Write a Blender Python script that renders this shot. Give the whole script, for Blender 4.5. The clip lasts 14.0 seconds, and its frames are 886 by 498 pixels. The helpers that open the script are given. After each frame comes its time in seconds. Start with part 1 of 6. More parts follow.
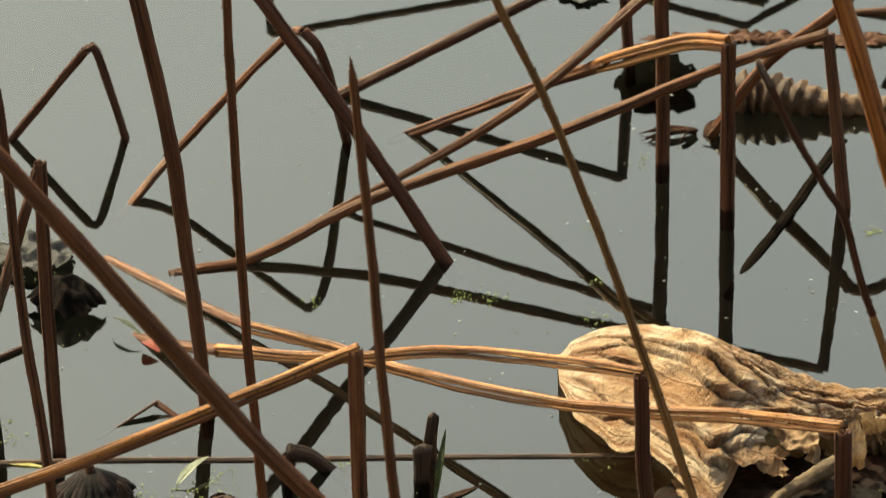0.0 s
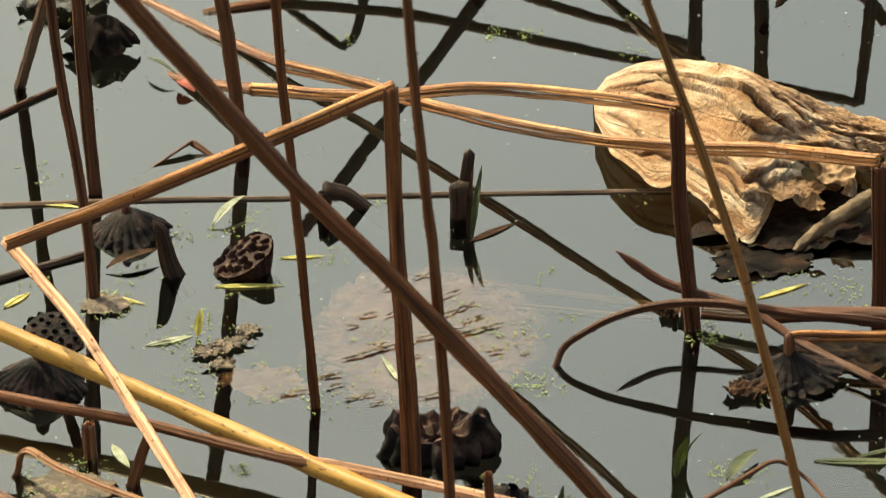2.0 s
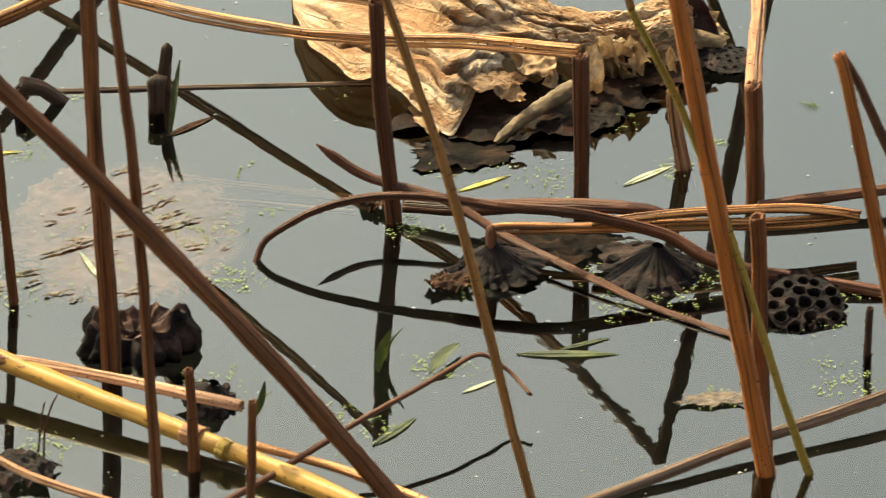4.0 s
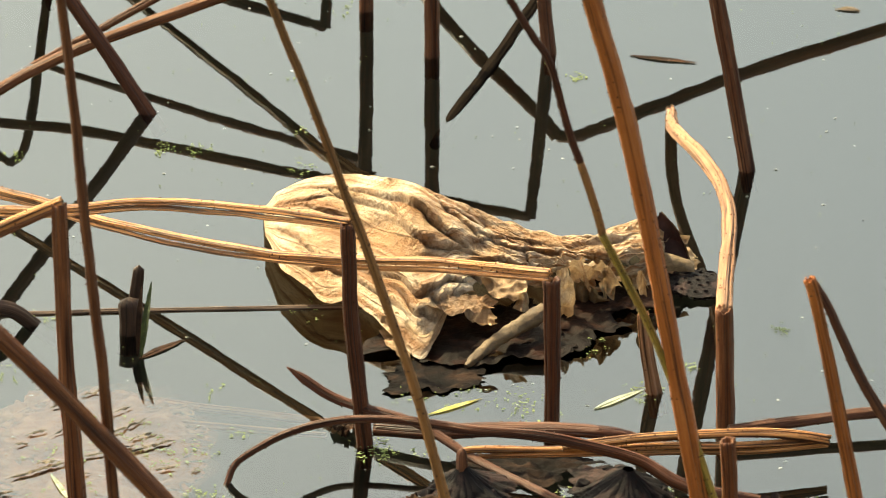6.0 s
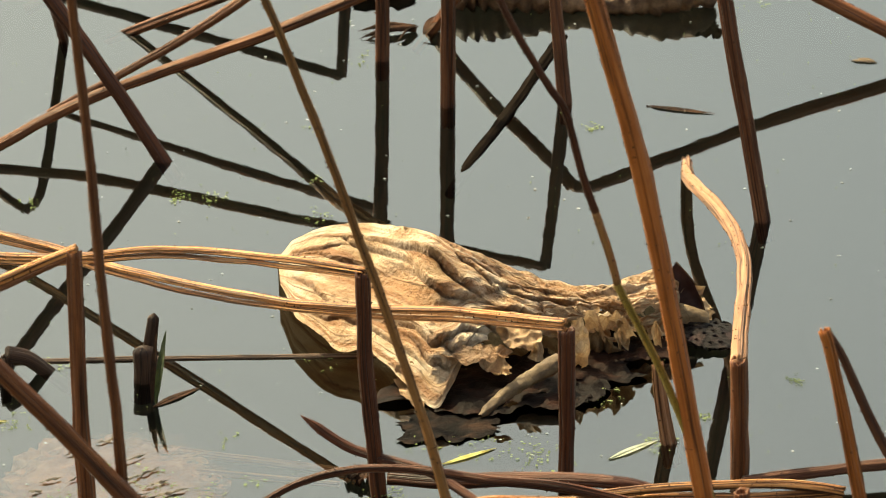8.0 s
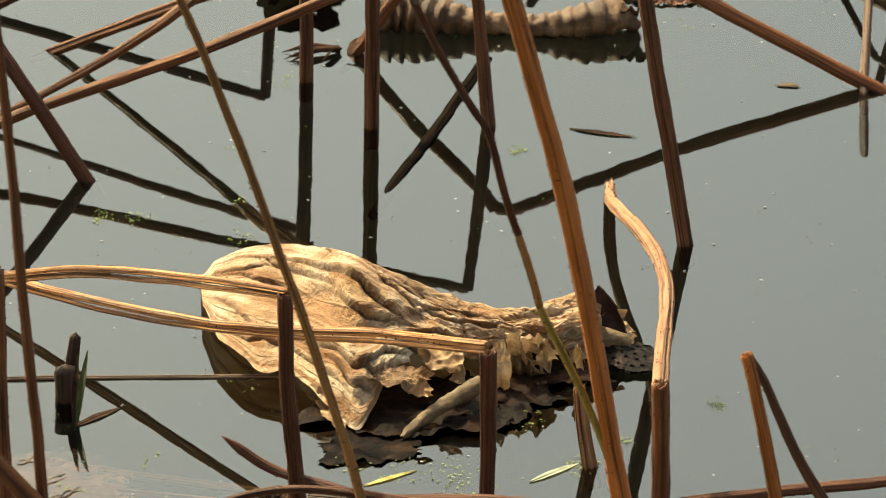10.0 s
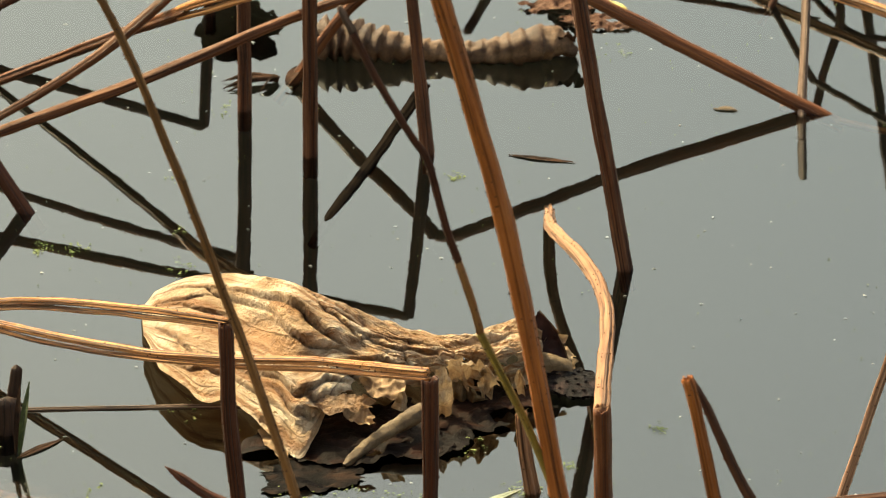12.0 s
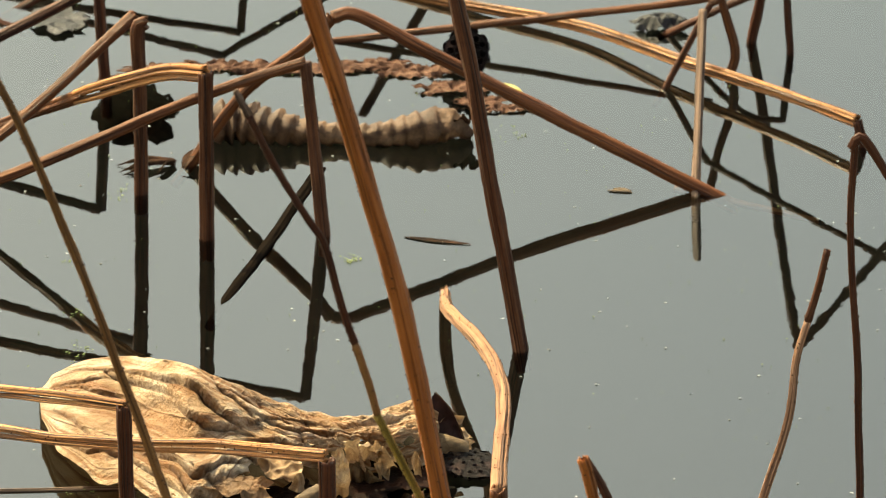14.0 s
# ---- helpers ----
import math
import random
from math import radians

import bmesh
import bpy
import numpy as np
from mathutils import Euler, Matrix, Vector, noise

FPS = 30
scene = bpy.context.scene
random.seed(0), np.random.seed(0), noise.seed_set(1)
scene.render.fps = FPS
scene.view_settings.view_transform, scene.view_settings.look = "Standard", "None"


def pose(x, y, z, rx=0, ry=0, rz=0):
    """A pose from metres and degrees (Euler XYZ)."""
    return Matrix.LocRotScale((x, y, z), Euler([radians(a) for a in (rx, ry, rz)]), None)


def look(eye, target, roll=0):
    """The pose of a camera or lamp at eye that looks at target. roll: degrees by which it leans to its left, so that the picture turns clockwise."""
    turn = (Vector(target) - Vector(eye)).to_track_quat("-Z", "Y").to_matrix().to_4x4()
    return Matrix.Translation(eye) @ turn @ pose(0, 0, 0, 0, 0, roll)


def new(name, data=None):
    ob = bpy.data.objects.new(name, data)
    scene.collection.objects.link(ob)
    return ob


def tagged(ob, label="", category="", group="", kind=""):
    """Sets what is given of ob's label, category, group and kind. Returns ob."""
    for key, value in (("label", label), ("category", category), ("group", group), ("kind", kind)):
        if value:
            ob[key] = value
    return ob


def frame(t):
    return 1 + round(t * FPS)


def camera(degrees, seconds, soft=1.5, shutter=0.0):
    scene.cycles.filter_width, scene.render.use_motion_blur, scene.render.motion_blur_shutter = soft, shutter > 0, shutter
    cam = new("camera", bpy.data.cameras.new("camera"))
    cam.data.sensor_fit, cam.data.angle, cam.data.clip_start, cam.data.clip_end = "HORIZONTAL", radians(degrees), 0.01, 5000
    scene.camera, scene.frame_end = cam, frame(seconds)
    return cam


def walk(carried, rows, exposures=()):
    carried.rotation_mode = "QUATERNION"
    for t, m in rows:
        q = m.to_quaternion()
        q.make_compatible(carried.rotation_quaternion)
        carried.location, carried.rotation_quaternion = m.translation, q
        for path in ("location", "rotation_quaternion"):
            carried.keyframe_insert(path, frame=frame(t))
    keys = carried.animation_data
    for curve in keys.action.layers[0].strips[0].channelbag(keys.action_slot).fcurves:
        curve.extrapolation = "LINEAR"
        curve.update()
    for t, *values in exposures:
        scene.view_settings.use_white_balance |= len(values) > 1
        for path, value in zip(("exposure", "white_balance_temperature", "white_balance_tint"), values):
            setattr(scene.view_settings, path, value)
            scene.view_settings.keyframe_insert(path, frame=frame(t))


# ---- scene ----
cam = camera(7.5, 14.0, soft=1.0, shutter=0.3)
cam.data.dof.use_dof, cam.data.dof.focus_distance, cam.data.dof.aperture_fstop = True, 5.85, 26.0
EYE = 2.3
# seconds, turn, tilt, lean in degrees, sway towards the view in metres: the camera stays on the bank and turns
ROWS = [
    (0.0, 0.000, -21.000, 0.29, -0.032),
    (0.5, 0.089, -21.625, 0.62, -0.031),
    (1.0, 0.173, -22.081, 0.71, -0.029),
    (1.5, 0.260, -22.620, 0.69, -0.027),
    (2.0, 0.352, -23.236, 0.94, -0.024),
    (2.5, 0.061, -23.778, 0.82, -0.010),
    (3.0, -0.997, -24.236, 0.58, 0.008),
    (3.2, -1.301, -24.280, 0.53, 0.012),
    (5.3, -3.411, -23.335, 0.07, 0.026),
    (5.5, -3.157, -23.085, -0.02, 0.025),
    (6.0, -2.686, -22.277, 0.04, 0.014),
    (6.5, -2.563, -22.246, 0.31, 0.010),
    (7.0, -2.468, -22.124, 0.03, 0.011),
    (7.2, -2.448, -22.060, -0.10, 0.013),
    (9.3, -2.777, -21.713, -0.37, 0.018),
    (9.5, -3.014, -21.702, -0.64, 0.017),
    (10.0, -3.251, -21.670, -0.86, 0.017),
    (10.5, -3.254, -21.626, -0.53, 0.016),
    (11.0, -3.216, -21.589, -0.26, 0.013),
    (11.5, -3.482, -21.558, -0.36, 0.012),
    (12.0, -3.793, -21.434, -0.38, 0.012),
    (12.5, -4.054, -21.213, -0.59, 0.004),
    (13.0, -4.483, -20.927, -0.74, -0.018),
    (13.5, -4.673, -20.865, -0.40, -0.020),
    (14.0, -4.732, -20.733, -0.47, -0.017),
]
walk(cam, [(t, pose(0, 0, EYE, 0, 0, turn) @ pose(0, 0, 0, 90 + tilt) @ pose(0, 0, -sway, 0, 0, -lean)) for t, turn, tilt, lean, sway in ROWS],
     [(t, stops, 7350 if t < 9 else 7600, -9) for t, stops in ((0.0, 0.86), (1.0, 0.98), (2.0, 1.07), (3.0, 1.15), (5.5, 1.58), (6.0, 1.52), (6.5, 1.38), (7.0, 1.34), (9.5, 1.18), (11.0, 1.18), (14.0, 1.22))])

# ---- light: high sun over the far side, to the left, in a hazy sky ----
SUN_UP, SUN_ROUND = 50.0, -38.0
world = bpy.data.worlds.new("world")
scene.world = world
world.use_nodes = True
wt = world.node_tree
sky = wt.nodes.new("ShaderNodeTexSky")
sky.sky_type = "NISHITA"
sky.sun_disc = False
sky.sun_elevation, sky.sun_rotation = radians(SUN_UP), radians(SUN_ROUND)
sky.air_density, sky.dust_density, sky.ozone_density = 1.0, 7.0, 1.0
wt.nodes["Background"].inputs["Strength"].default_value = 0.15
wt.links.new(sky.outputs[0], wt.nodes["Background"].inputs["Color"])
sun = new("sun", bpy.data.lights.new("sun", "SUN"))
sun.data.energy, sun.data.angle, sun.data.color = 3.8, radians(0.6), (1.0, 0.86, 0.66)
to_sun = Vector((math.sin(radians(SUN_ROUND)) * math.cos(radians(SUN_UP)), math.cos(radians(SUN_ROUND)) * math.cos(radians(SUN_UP)), math.sin(radians(SUN_UP))))
sun.matrix_world = look(to_sun * 20, (0, 0, 0))


# ---- materials ----
def material(name):
    m = bpy.data.materials.new(name)
    m.use_nodes = True
    t = m.node_tree
    return m, t, t.nodes["Principled BSDF"]


def node(t, kind, ins=None, **props):
    n = t.nodes.new(kind)
    for key, value in props.items():
        setattr(n, key, value)
    for key, value in (ins or {}).items():
        if isinstance(value, bpy.types.NodeSocket):
            t.links.new(value, n.inputs[key])
        else:
            n.inputs[key].default_value = value
    return n


def ramp(t, fac, *stops):
    n = t.nodes.new("ShaderNodeValToRGB")
    e = n.color_ramp.elements
    while len(e) < len(stops):
        e.new(0.5)
    for i, (at, colour) in enumerate(stops):
        e[i].position, e[i].color = at, (*colour, 1) if len(colour) == 3 else colour
    t.links.new(fac, n.inputs[0])
    return n.outputs[0]


def blend(t, fac, a, b, kind="MIX"):
    n = t.nodes.new("ShaderNodeMix")
    n.data_type, n.blend_type = "RGBA", kind
    for key, value in ((0, fac), (6, a), (7, b)):
        if isinstance(value, bpy.types.NodeSocket):
            t.links.new(value, n.inputs[key])
        elif key:
            n.inputs[key].default_value = (*value, 1)
        else:
            n.inputs[key].default_value = value
    return n.outputs[2]


def stem_material(name, dark, mid, light, rough=0.5, spots=0.6, splits=0.0, smooth=False, dashes=0.0, warm=(1.16, 0.98, 0.9)):
    """Dry stalk: streaks along its length, blotches, dark prickle spots and fine ribs."""
    dark, mid, light = (tuple(c * k for c, k in zip(tone, warm)) for tone in (dark, mid, light))
    m, t, b = material(name)
    uv = node(t, "ShaderNodeUVMap").outputs[0]
    rand = node(t, "ShaderNodeObjectInfo").outputs["Random"]
    along = node(t, "ShaderNodeMapping", {"Vector": uv, "Scale": (9.0, 9.0, 1)})
    streak = node(t, "ShaderNodeTexNoise", {"Vector": along.outputs[0], "Scale": 1.0, "Detail": 5.0, "Roughness": 0.65, "W": rand}, noise_dimensions="4D").outputs[0]
    fine_map = node(t, "ShaderNodeMapping", {"Vector": uv, "Scale": (34.0, 22.0, 1)})
    fine = node(t, "ShaderNodeTexNoise", {"Vector": fine_map.outputs[0], "Scale": 1.0, "Detail": 4.0, "Roughness": 0.6}).outputs[0]
    pos = node(t, "ShaderNodeTexCoord").outputs["Object"]
    blotch = node(t, "ShaderNodeTexNoise", {"Vector": pos, "Scale": 28.0, "Detail": 6.0, "Roughness": 0.7}).outputs[0]
    tone = ramp(t, streak, (0.3, dark), (0.5, mid), (0.72, light))
    tone = blend(t, ramp(t, fine, (0.35, (0, 0, 0)), (0.7, (1, 1, 1))), tone, blend(t, 0.45, tone, light))
    tone = blend(t, ramp(t, blotch, (0.5, (0, 0, 0)), (0.72, (0.7, 0.7, 0.7))), tone, blend(t, 0.5, tone, dark))
    crack_map = node(t, "ShaderNodeMapping", {"Vector": uv, "Scale": (8.0, 2.0, 1)})
    crack = node(t, "ShaderNodeTexNoise", {"Vector": crack_map.outputs[0], "Scale": 1.0, "Detail": 2.0, "W": rand}, noise_dimensions="4D").outputs[0]
    line = ramp(t, crack, (0.455, (0, 0, 0)), (0.485, (0.85, 0.85, 0.85)), (0.515, (0, 0, 0)))
    if not smooth:
        tone = blend(t, line, tone, tuple(c * 0.35 for c in dark))
    if splits:
        split_map = node(t, "ShaderNodeMapping", {"Vector": uv, "Scale": (15.0, 5.0, 1)})
        split = node(t, "ShaderNodeTexNoise", {"Vector": split_map.outputs[0], "Scale": 1.0, "Detail": 3.0, "W": rand}, noise_dimensions="4D").outputs[0]
        tone = blend(t, ramp(t, split, (0.44, (splits, splits, splits)), (0.51, (0, 0, 0))), tone, tuple(c * 0.55 for c in dark))
    spot_map = node(t, "ShaderNodeMapping", {"Vector": uv, "Scale": (7.0, 150.0, 1)})
    spot = node(t, "ShaderNodeTexVoronoi", {"Vector": spot_map.outputs[0], "Scale": 1.0}).outputs["Distance"]
    tone = blend(t, ramp(t, spot, (0.0, (spots, spots, spots)), (0.13, (0, 0, 0))), tone, tuple(c * 0.3 for c in dark))
    if dashes:
        dash_map = node(t, "ShaderNodeMapping", {"Vector": uv, "Scale": (13.0, 75.0, 1)})
        dash = node(t, "ShaderNodeTexNoise", {"Vector": dash_map.outputs[0], "Scale": 1.0, "Detail": 3.0, "Roughness": 0.6}).outputs[0]
        tone = blend(t, ramp(t, dash, (0.6, (0, 0, 0)), (0.66, (dashes, dashes, dashes))), tone, tuple(c * 0.35 for c in dark))
    t.links.new(tone, b.inputs["Base Color"])
    b.inputs["Roughness"].default_value = rough
    b.inputs["Specular IOR Level"].default_value = 0.2 if rough < 1 else 0.0
    height = node(t, "ShaderNodeMath", {0: streak, 1: fine}, operation="ADD").outputs[0]
    height = node(t, "ShaderNodeMath", {0: height, 1: line}, operation="SUBTRACT").outputs[0]
    bump = node(t, "ShaderNodeBump", {"Strength": 0.08 if smooth else 0.6, "Distance": 0.0016, "Height": height})
    t.links.new(bump.outputs[0], b.inputs["Normal"])
    return m


STEM = {
    "brown": stem_material("brown_stalk", (0.026, 0.0088, 0.0034), (0.085, 0.03, 0.0108), (0.205, 0.09, 0.034)),
    "dark": stem_material("dark_stalk", (0.01836, 0.006584, 0.003686), (0.04977, 0.01792, 0.008424), (0.1305, 0.05088, 0.0221)),
    "orange": stem_material("orange_stalk", (0.1149, 0.03132, 0.007234), (0.2508, 0.08001, 0.01606), (0.418, 0.1656, 0.0442), 0.42, 0.3),
    "olive": stem_material("olive_stalk", (0.1, 0.046, 0.013), (0.2, 0.1, 0.032), (0.31, 0.17, 0.062), 0.5, 0.3),
    "green": stem_material("green_stalk", (0.15, 0.105, 0.018), (0.23, 0.165, 0.03), (0.31, 0.24, 0.055), 0.45, 0.2),
    "straw": stem_material("straw_stalk", (0.06, 0.02, 0.006), (0.34, 0.14, 0.042), (0.7, 0.42, 0.175), 0.42, 0.5, 0.9),
    "pale": stem_material("pale_stalk", (0.08, 0.034, 0.015), (0.2, 0.105, 0.054), (0.34, 0.205, 0.118), 0.6, 0.3),
    "yellow": stem_material("yellow_stalk", (0.15, 0.078, 0.016), (0.235, 0.145, 0.03), (0.34, 0.225, 0.06), 0.5, 0.6, 0.0, True, 0.85),
    "bleached": stem_material("bleached_stalk", (0.19, 0.09, 0.048), (0.42, 0.255, 0.155), (0.62, 0.44, 0.31), 0.6, 0.4, 0.6),
    "umber": stem_material("umber_stalk", (0.018, 0.0066, 0.0034), (0.06, 0.0225, 0.0105), (0.17, 0.078, 0.037), 0.55, 0.7),
    "grey": stem_material("grey_stalk", (0.05, 0.032, 0.022), (0.13, 0.092, 0.068), (0.26, 0.2, 0.155), 0.7, 0.4, 0.5),
    "black": stem_material("rotten_black_stalk", (0.004, 0.004, 0.003), (0.008, 0.007, 0.006), (0.014, 0.012, 0.01), 1.0, 0.0),
    "ruddy": stem_material("sodden_ruddy_stalk", (0.05, 0.018, 0.009), (0.14, 0.062, 0.03), (0.27, 0.14, 0.07), 0.22, 0.4, 0.5),
    "wet": stem_material("wet_black_stalk", (0.012, 0.008, 0.006), (0.03, 0.018, 0.012), (0.06, 0.034, 0.02), 0.62, 0.3),
}
PRICKLE = {key: stem_material("prickle_" + key, *[tuple(c * k for c in tone) for tone in tones]) for key, tones, k in (
    ("light", ((0.16, 0.07, 0.025), (0.2, 0.09, 0.035), (0.26, 0.12, 0.05)), 0.35), ("deep", ((0.1, 0.045, 0.02), (0.16, 0.08, 0.04), (0.22, 0.12, 0.07)), 0.5))}


def leaf_material(name, dark, mid, light, glow=0.25, rough=0.65, scale=18.0, gloss=0.3):
    """Dry leaf: blotches, fine wrinkles and a little light through the blade."""
    m, t, b = material(name)
    pos = node(t, "ShaderNodeTexCoord").outputs["Object"]
    big = node(t, "ShaderNodeTexNoise", {"Vector": pos, "Scale": scale, "Detail": 6.0, "Roughness": 0.62, "Distortion": 0.6}).outputs[0]
    small = node(t, "ShaderNodeTexNoise", {"Vector": pos, "Scale": scale * 9, "Detail": 5.0, "Roughness": 0.7}).outputs[0]
    cells = node(t, "ShaderNodeTexVoronoi", {"Vector": pos, "Scale": scale * 6}, feature="DISTANCE_TO_EDGE").outputs["Distance"]
    tone = ramp(t, big, (0.32, dark), (0.5, mid), (0.68, light))
    tone = blend(t, ramp(t, small, (0.42, (0, 0, 0)), (0.62, (0.6, 0.6, 0.6))), tone, blend(t, 0.5, tone, dark))
    tone = blend(t, ramp(t, cells, (0.0, (0.35, 0.35, 0.35)), (0.06, (0, 0, 0))), tone, dark)
    t.links.new(tone, b.inputs["Base Color"])
    b.inputs["Roughness"].default_value = rough
    b.inputs["Specular IOR Level"].default_value = gloss
    height = node(t, "ShaderNodeMath", {0: big, 1: small}, operation="ADD").outputs[0]
    bump = node(t, "ShaderNodeBump", {"Strength": 0.5, "Distance": 0.003, "Height": height})
    t.links.new(bump.outputs[0], b.inputs["Normal"])
    through_light = node(t, "ShaderNodeBsdfTranslucent", {"Color": tone})
    mix = node(t, "ShaderNodeMixShader", {0: glow, 1: b.outputs[0], 2: through_light.outputs[0]})
    t.links.new(mix.outputs[0], t.nodes["Material Output"].inputs[0])
    return m


DRY_LEAF = leaf_material("dry_leaf", (0.13, 0.065, 0.028), (0.36, 0.22, 0.115), (0.56, 0.4, 0.24), 0.16, 0.65, 26.0)
GREY_LEAF = leaf_material("grey_dry_leaf", (0.04, 0.021, 0.011), (0.11, 0.066, 0.031), (0.2, 0.13, 0.068), 0.06)
BLACK_POD = leaf_material("black_pod", (0.004, 0.0032, 0.0032), (0.0125, 0.0085, 0.008), (0.056, 0.031, 0.026), 0.0, 0.6, 40.0, 0.06)
BROWN_POD = leaf_material("brown_pod", (0.016, 0.006, 0.004), (0.04, 0.0165, 0.0105), (0.088, 0.04, 0.026), 0.0, 0.6, 45.0, 0.15)
ROT_LEAF = leaf_material("rotting_leaf", (0.01, 0.006, 0.004), (0.036, 0.018, 0.01), (0.11, 0.052, 0.03), 0.0, 0.7, 25.0, 0.05)
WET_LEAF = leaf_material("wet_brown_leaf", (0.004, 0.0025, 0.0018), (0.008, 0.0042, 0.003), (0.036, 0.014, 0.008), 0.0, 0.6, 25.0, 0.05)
ROLL_LEAF = leaf_material("rolled_dry_leaf", (0.024, 0.0095, 0.0045), (0.088, 0.043, 0.021), (0.225, 0.124, 0.064), 0.0)
SLATE_LEAF = leaf_material("slate_dead_leaf", (0.01, 0.009, 0.009), (0.028, 0.025, 0.025), (0.07, 0.062, 0.06), 0.0, 0.55, 30.0, 0.2)
SODDEN = leaf_material("sodden_leaf", (0.05, 0.033, 0.02), (0.14, 0.098, 0.06), (0.27, 0.2, 0.13), 0.0, 0.6, 60.0, 0.2)
MUCK_AND_REFLECTION = leaf_material("black_rotten_leaf", (0.003, 0.0025, 0.002), (0.009, 0.006, 0.005), (0.035, 0.019, 0.012), 0.0, 0.7, 40.0, 0.03)
SCRAP = leaf_material("rotting_scrap", (0.022, 0.013, 0.008), (0.075, 0.046, 0.027), (0.21, 0.145, 0.09), 0.0, 0.5, 130.0, 0.3)
RED_LEAF = leaf_material("red_leaf", (0.12, 0.015, 0.01), (0.26, 0.035, 0.02), (0.34, 0.08, 0.04), 0.2, 0.5, 60.0)
MAROON = leaf_material("maroon_inner_leaf", (0.014, 0.005, 0.004), (0.038, 0.012, 0.008), (0.08, 0.03, 0.02), 0.0, 0.6, 40.0, 0.2)
GREEN_LEAF = leaf_material("fresh_green_leaf", (0.016, 0.021, 0.004), (0.033, 0.042, 0.008), (0.08, 0.09, 0.02), 0.2, 0.45, 60.0)
YELLOW_LEAF = leaf_material("yellowed_leaf", (0.3, 0.24, 0.05), (0.5, 0.44, 0.12), (0.62, 0.58, 0.25), 0.3, 0.5, 60.0)
WHITE_LEAF = leaf_material("bleached_leaf", (0.2, 0.21, 0.13), (0.36, 0.37, 0.26), (0.52, 0.52, 0.4), 0.3, 0.5, 60.0)
DUCKWEED = leaf_material("duckweed", (0.15, 0.18, 0.04), (0.29, 0.34, 0.1), (0.45, 0.49, 0.2), 0.2, 0.5, 200.0)


def water_material():
    """Still pond water: mirror by Fresnel over clear but murky depth, with a faint ripple."""
    m, t, b = material("pond_water")
    t.nodes.remove(b)
    pos = node(t, "ShaderNodeTexCoord").outputs["Object"]
    stretch = node(t, "ShaderNodeMapping", {"Vector": pos, "Scale": (75.0, 42.0, 1.0)}).outputs[0]
    ripple = node(t, "ShaderNodeTexNoise", {"Vector": stretch, "Scale": 1.0, "Detail": 1.0, "Roughness": 0.5}).outputs[0]
    swell = node(t, "ShaderNodeTexNoise", {"Vector": pos, "Scale": 6.0, "Detail": 2.0}).outputs[0]
    height = node(t, "ShaderNodeMath", {0: swell, 1: 3.0, 2: ripple}, operation="MULTIPLY_ADD").outputs[0]
    bump = node(t, "ShaderNodeBump", {"Strength": 0.02, "Distance": 0.002, "Height": height}).outputs[0]
    mirror = node(t, "ShaderNodeBsdfGlossy", {"Color": (1, 1, 1, 1), "Roughness": 0.0, "Normal": bump})
    clear = node(t, "ShaderNodeBsdfTransparent", {"Color": (0.64, 0.64, 0.54, 1)})
    fresnel = node(t, "ShaderNodeFresnel", {"IOR": 1.6})
    mix = node(t, "ShaderNodeMixShader", {0: fresnel.outputs[0], 1: clear.outputs[0], 2: mirror.outputs[0]})
    t.links.new(mix.outputs[0], t.nodes["Material Output"].inputs[0])
    return m


def mud_material():
    m, t, b = material("pond_mud")
    pos = node(t, "ShaderNodeTexCoord").outputs["Object"]
    cloud = node(t, "ShaderNodeTexNoise", {"Vector": pos, "Scale": 4.0, "Detail": 6.0, "Roughness": 0.6}).outputs[0]
    t.links.new(ramp(t, cloud, (0.3, (0.002, 0.0024, 0.0014)), (0.7, (0.0035, 0.004, 0.0024))), b.inputs["Base Color"])
    b.inputs["Roughness"].default_value = 0.9
    return m


# ---- setting ----
def sheet(name, z, size, mat, label, category):
    me = bpy.data.meshes.new(name)
    n = 8
    verts = [((i / n - 0.5) * size, (j / n - 0.5) * size, 0) for j in range(n + 1) for i in range(n + 1)]
    faces = [(j * (n + 1) + i, j * (n + 1) + i + 1, (j + 1) * (n + 1) + i + 1, (j + 1) * (n + 1) + i) for j in range(n) for i in range(n)]
    me.from_pydata(verts, [], faces)
    me.materials.append(mat)
    ob = new(name, me)
    ob.location = (0, 6, z)
    return tagged(ob, label, category, kind="structure")


sheet("water", 0, 400, water_material(), "still grey-green pond water mirroring a hazy sky", "water")
sheet("ground", -0.035, 400, mud_material(), "dark murky pond bed below the water", "ground")


# ---- building blocks ----
def part(name, me, mat, parent=None, label="", at=None):
    """Links a mesh as one object, alone or under its thing."""
    me.materials.append(mat)
    me.shade_smooth()
    ob = new(name, me)
    if parent is not None:
        ob.parent = parent
    if at is not None:
        ob.location = at
    if label:
        ob["label"] = label
    return ob


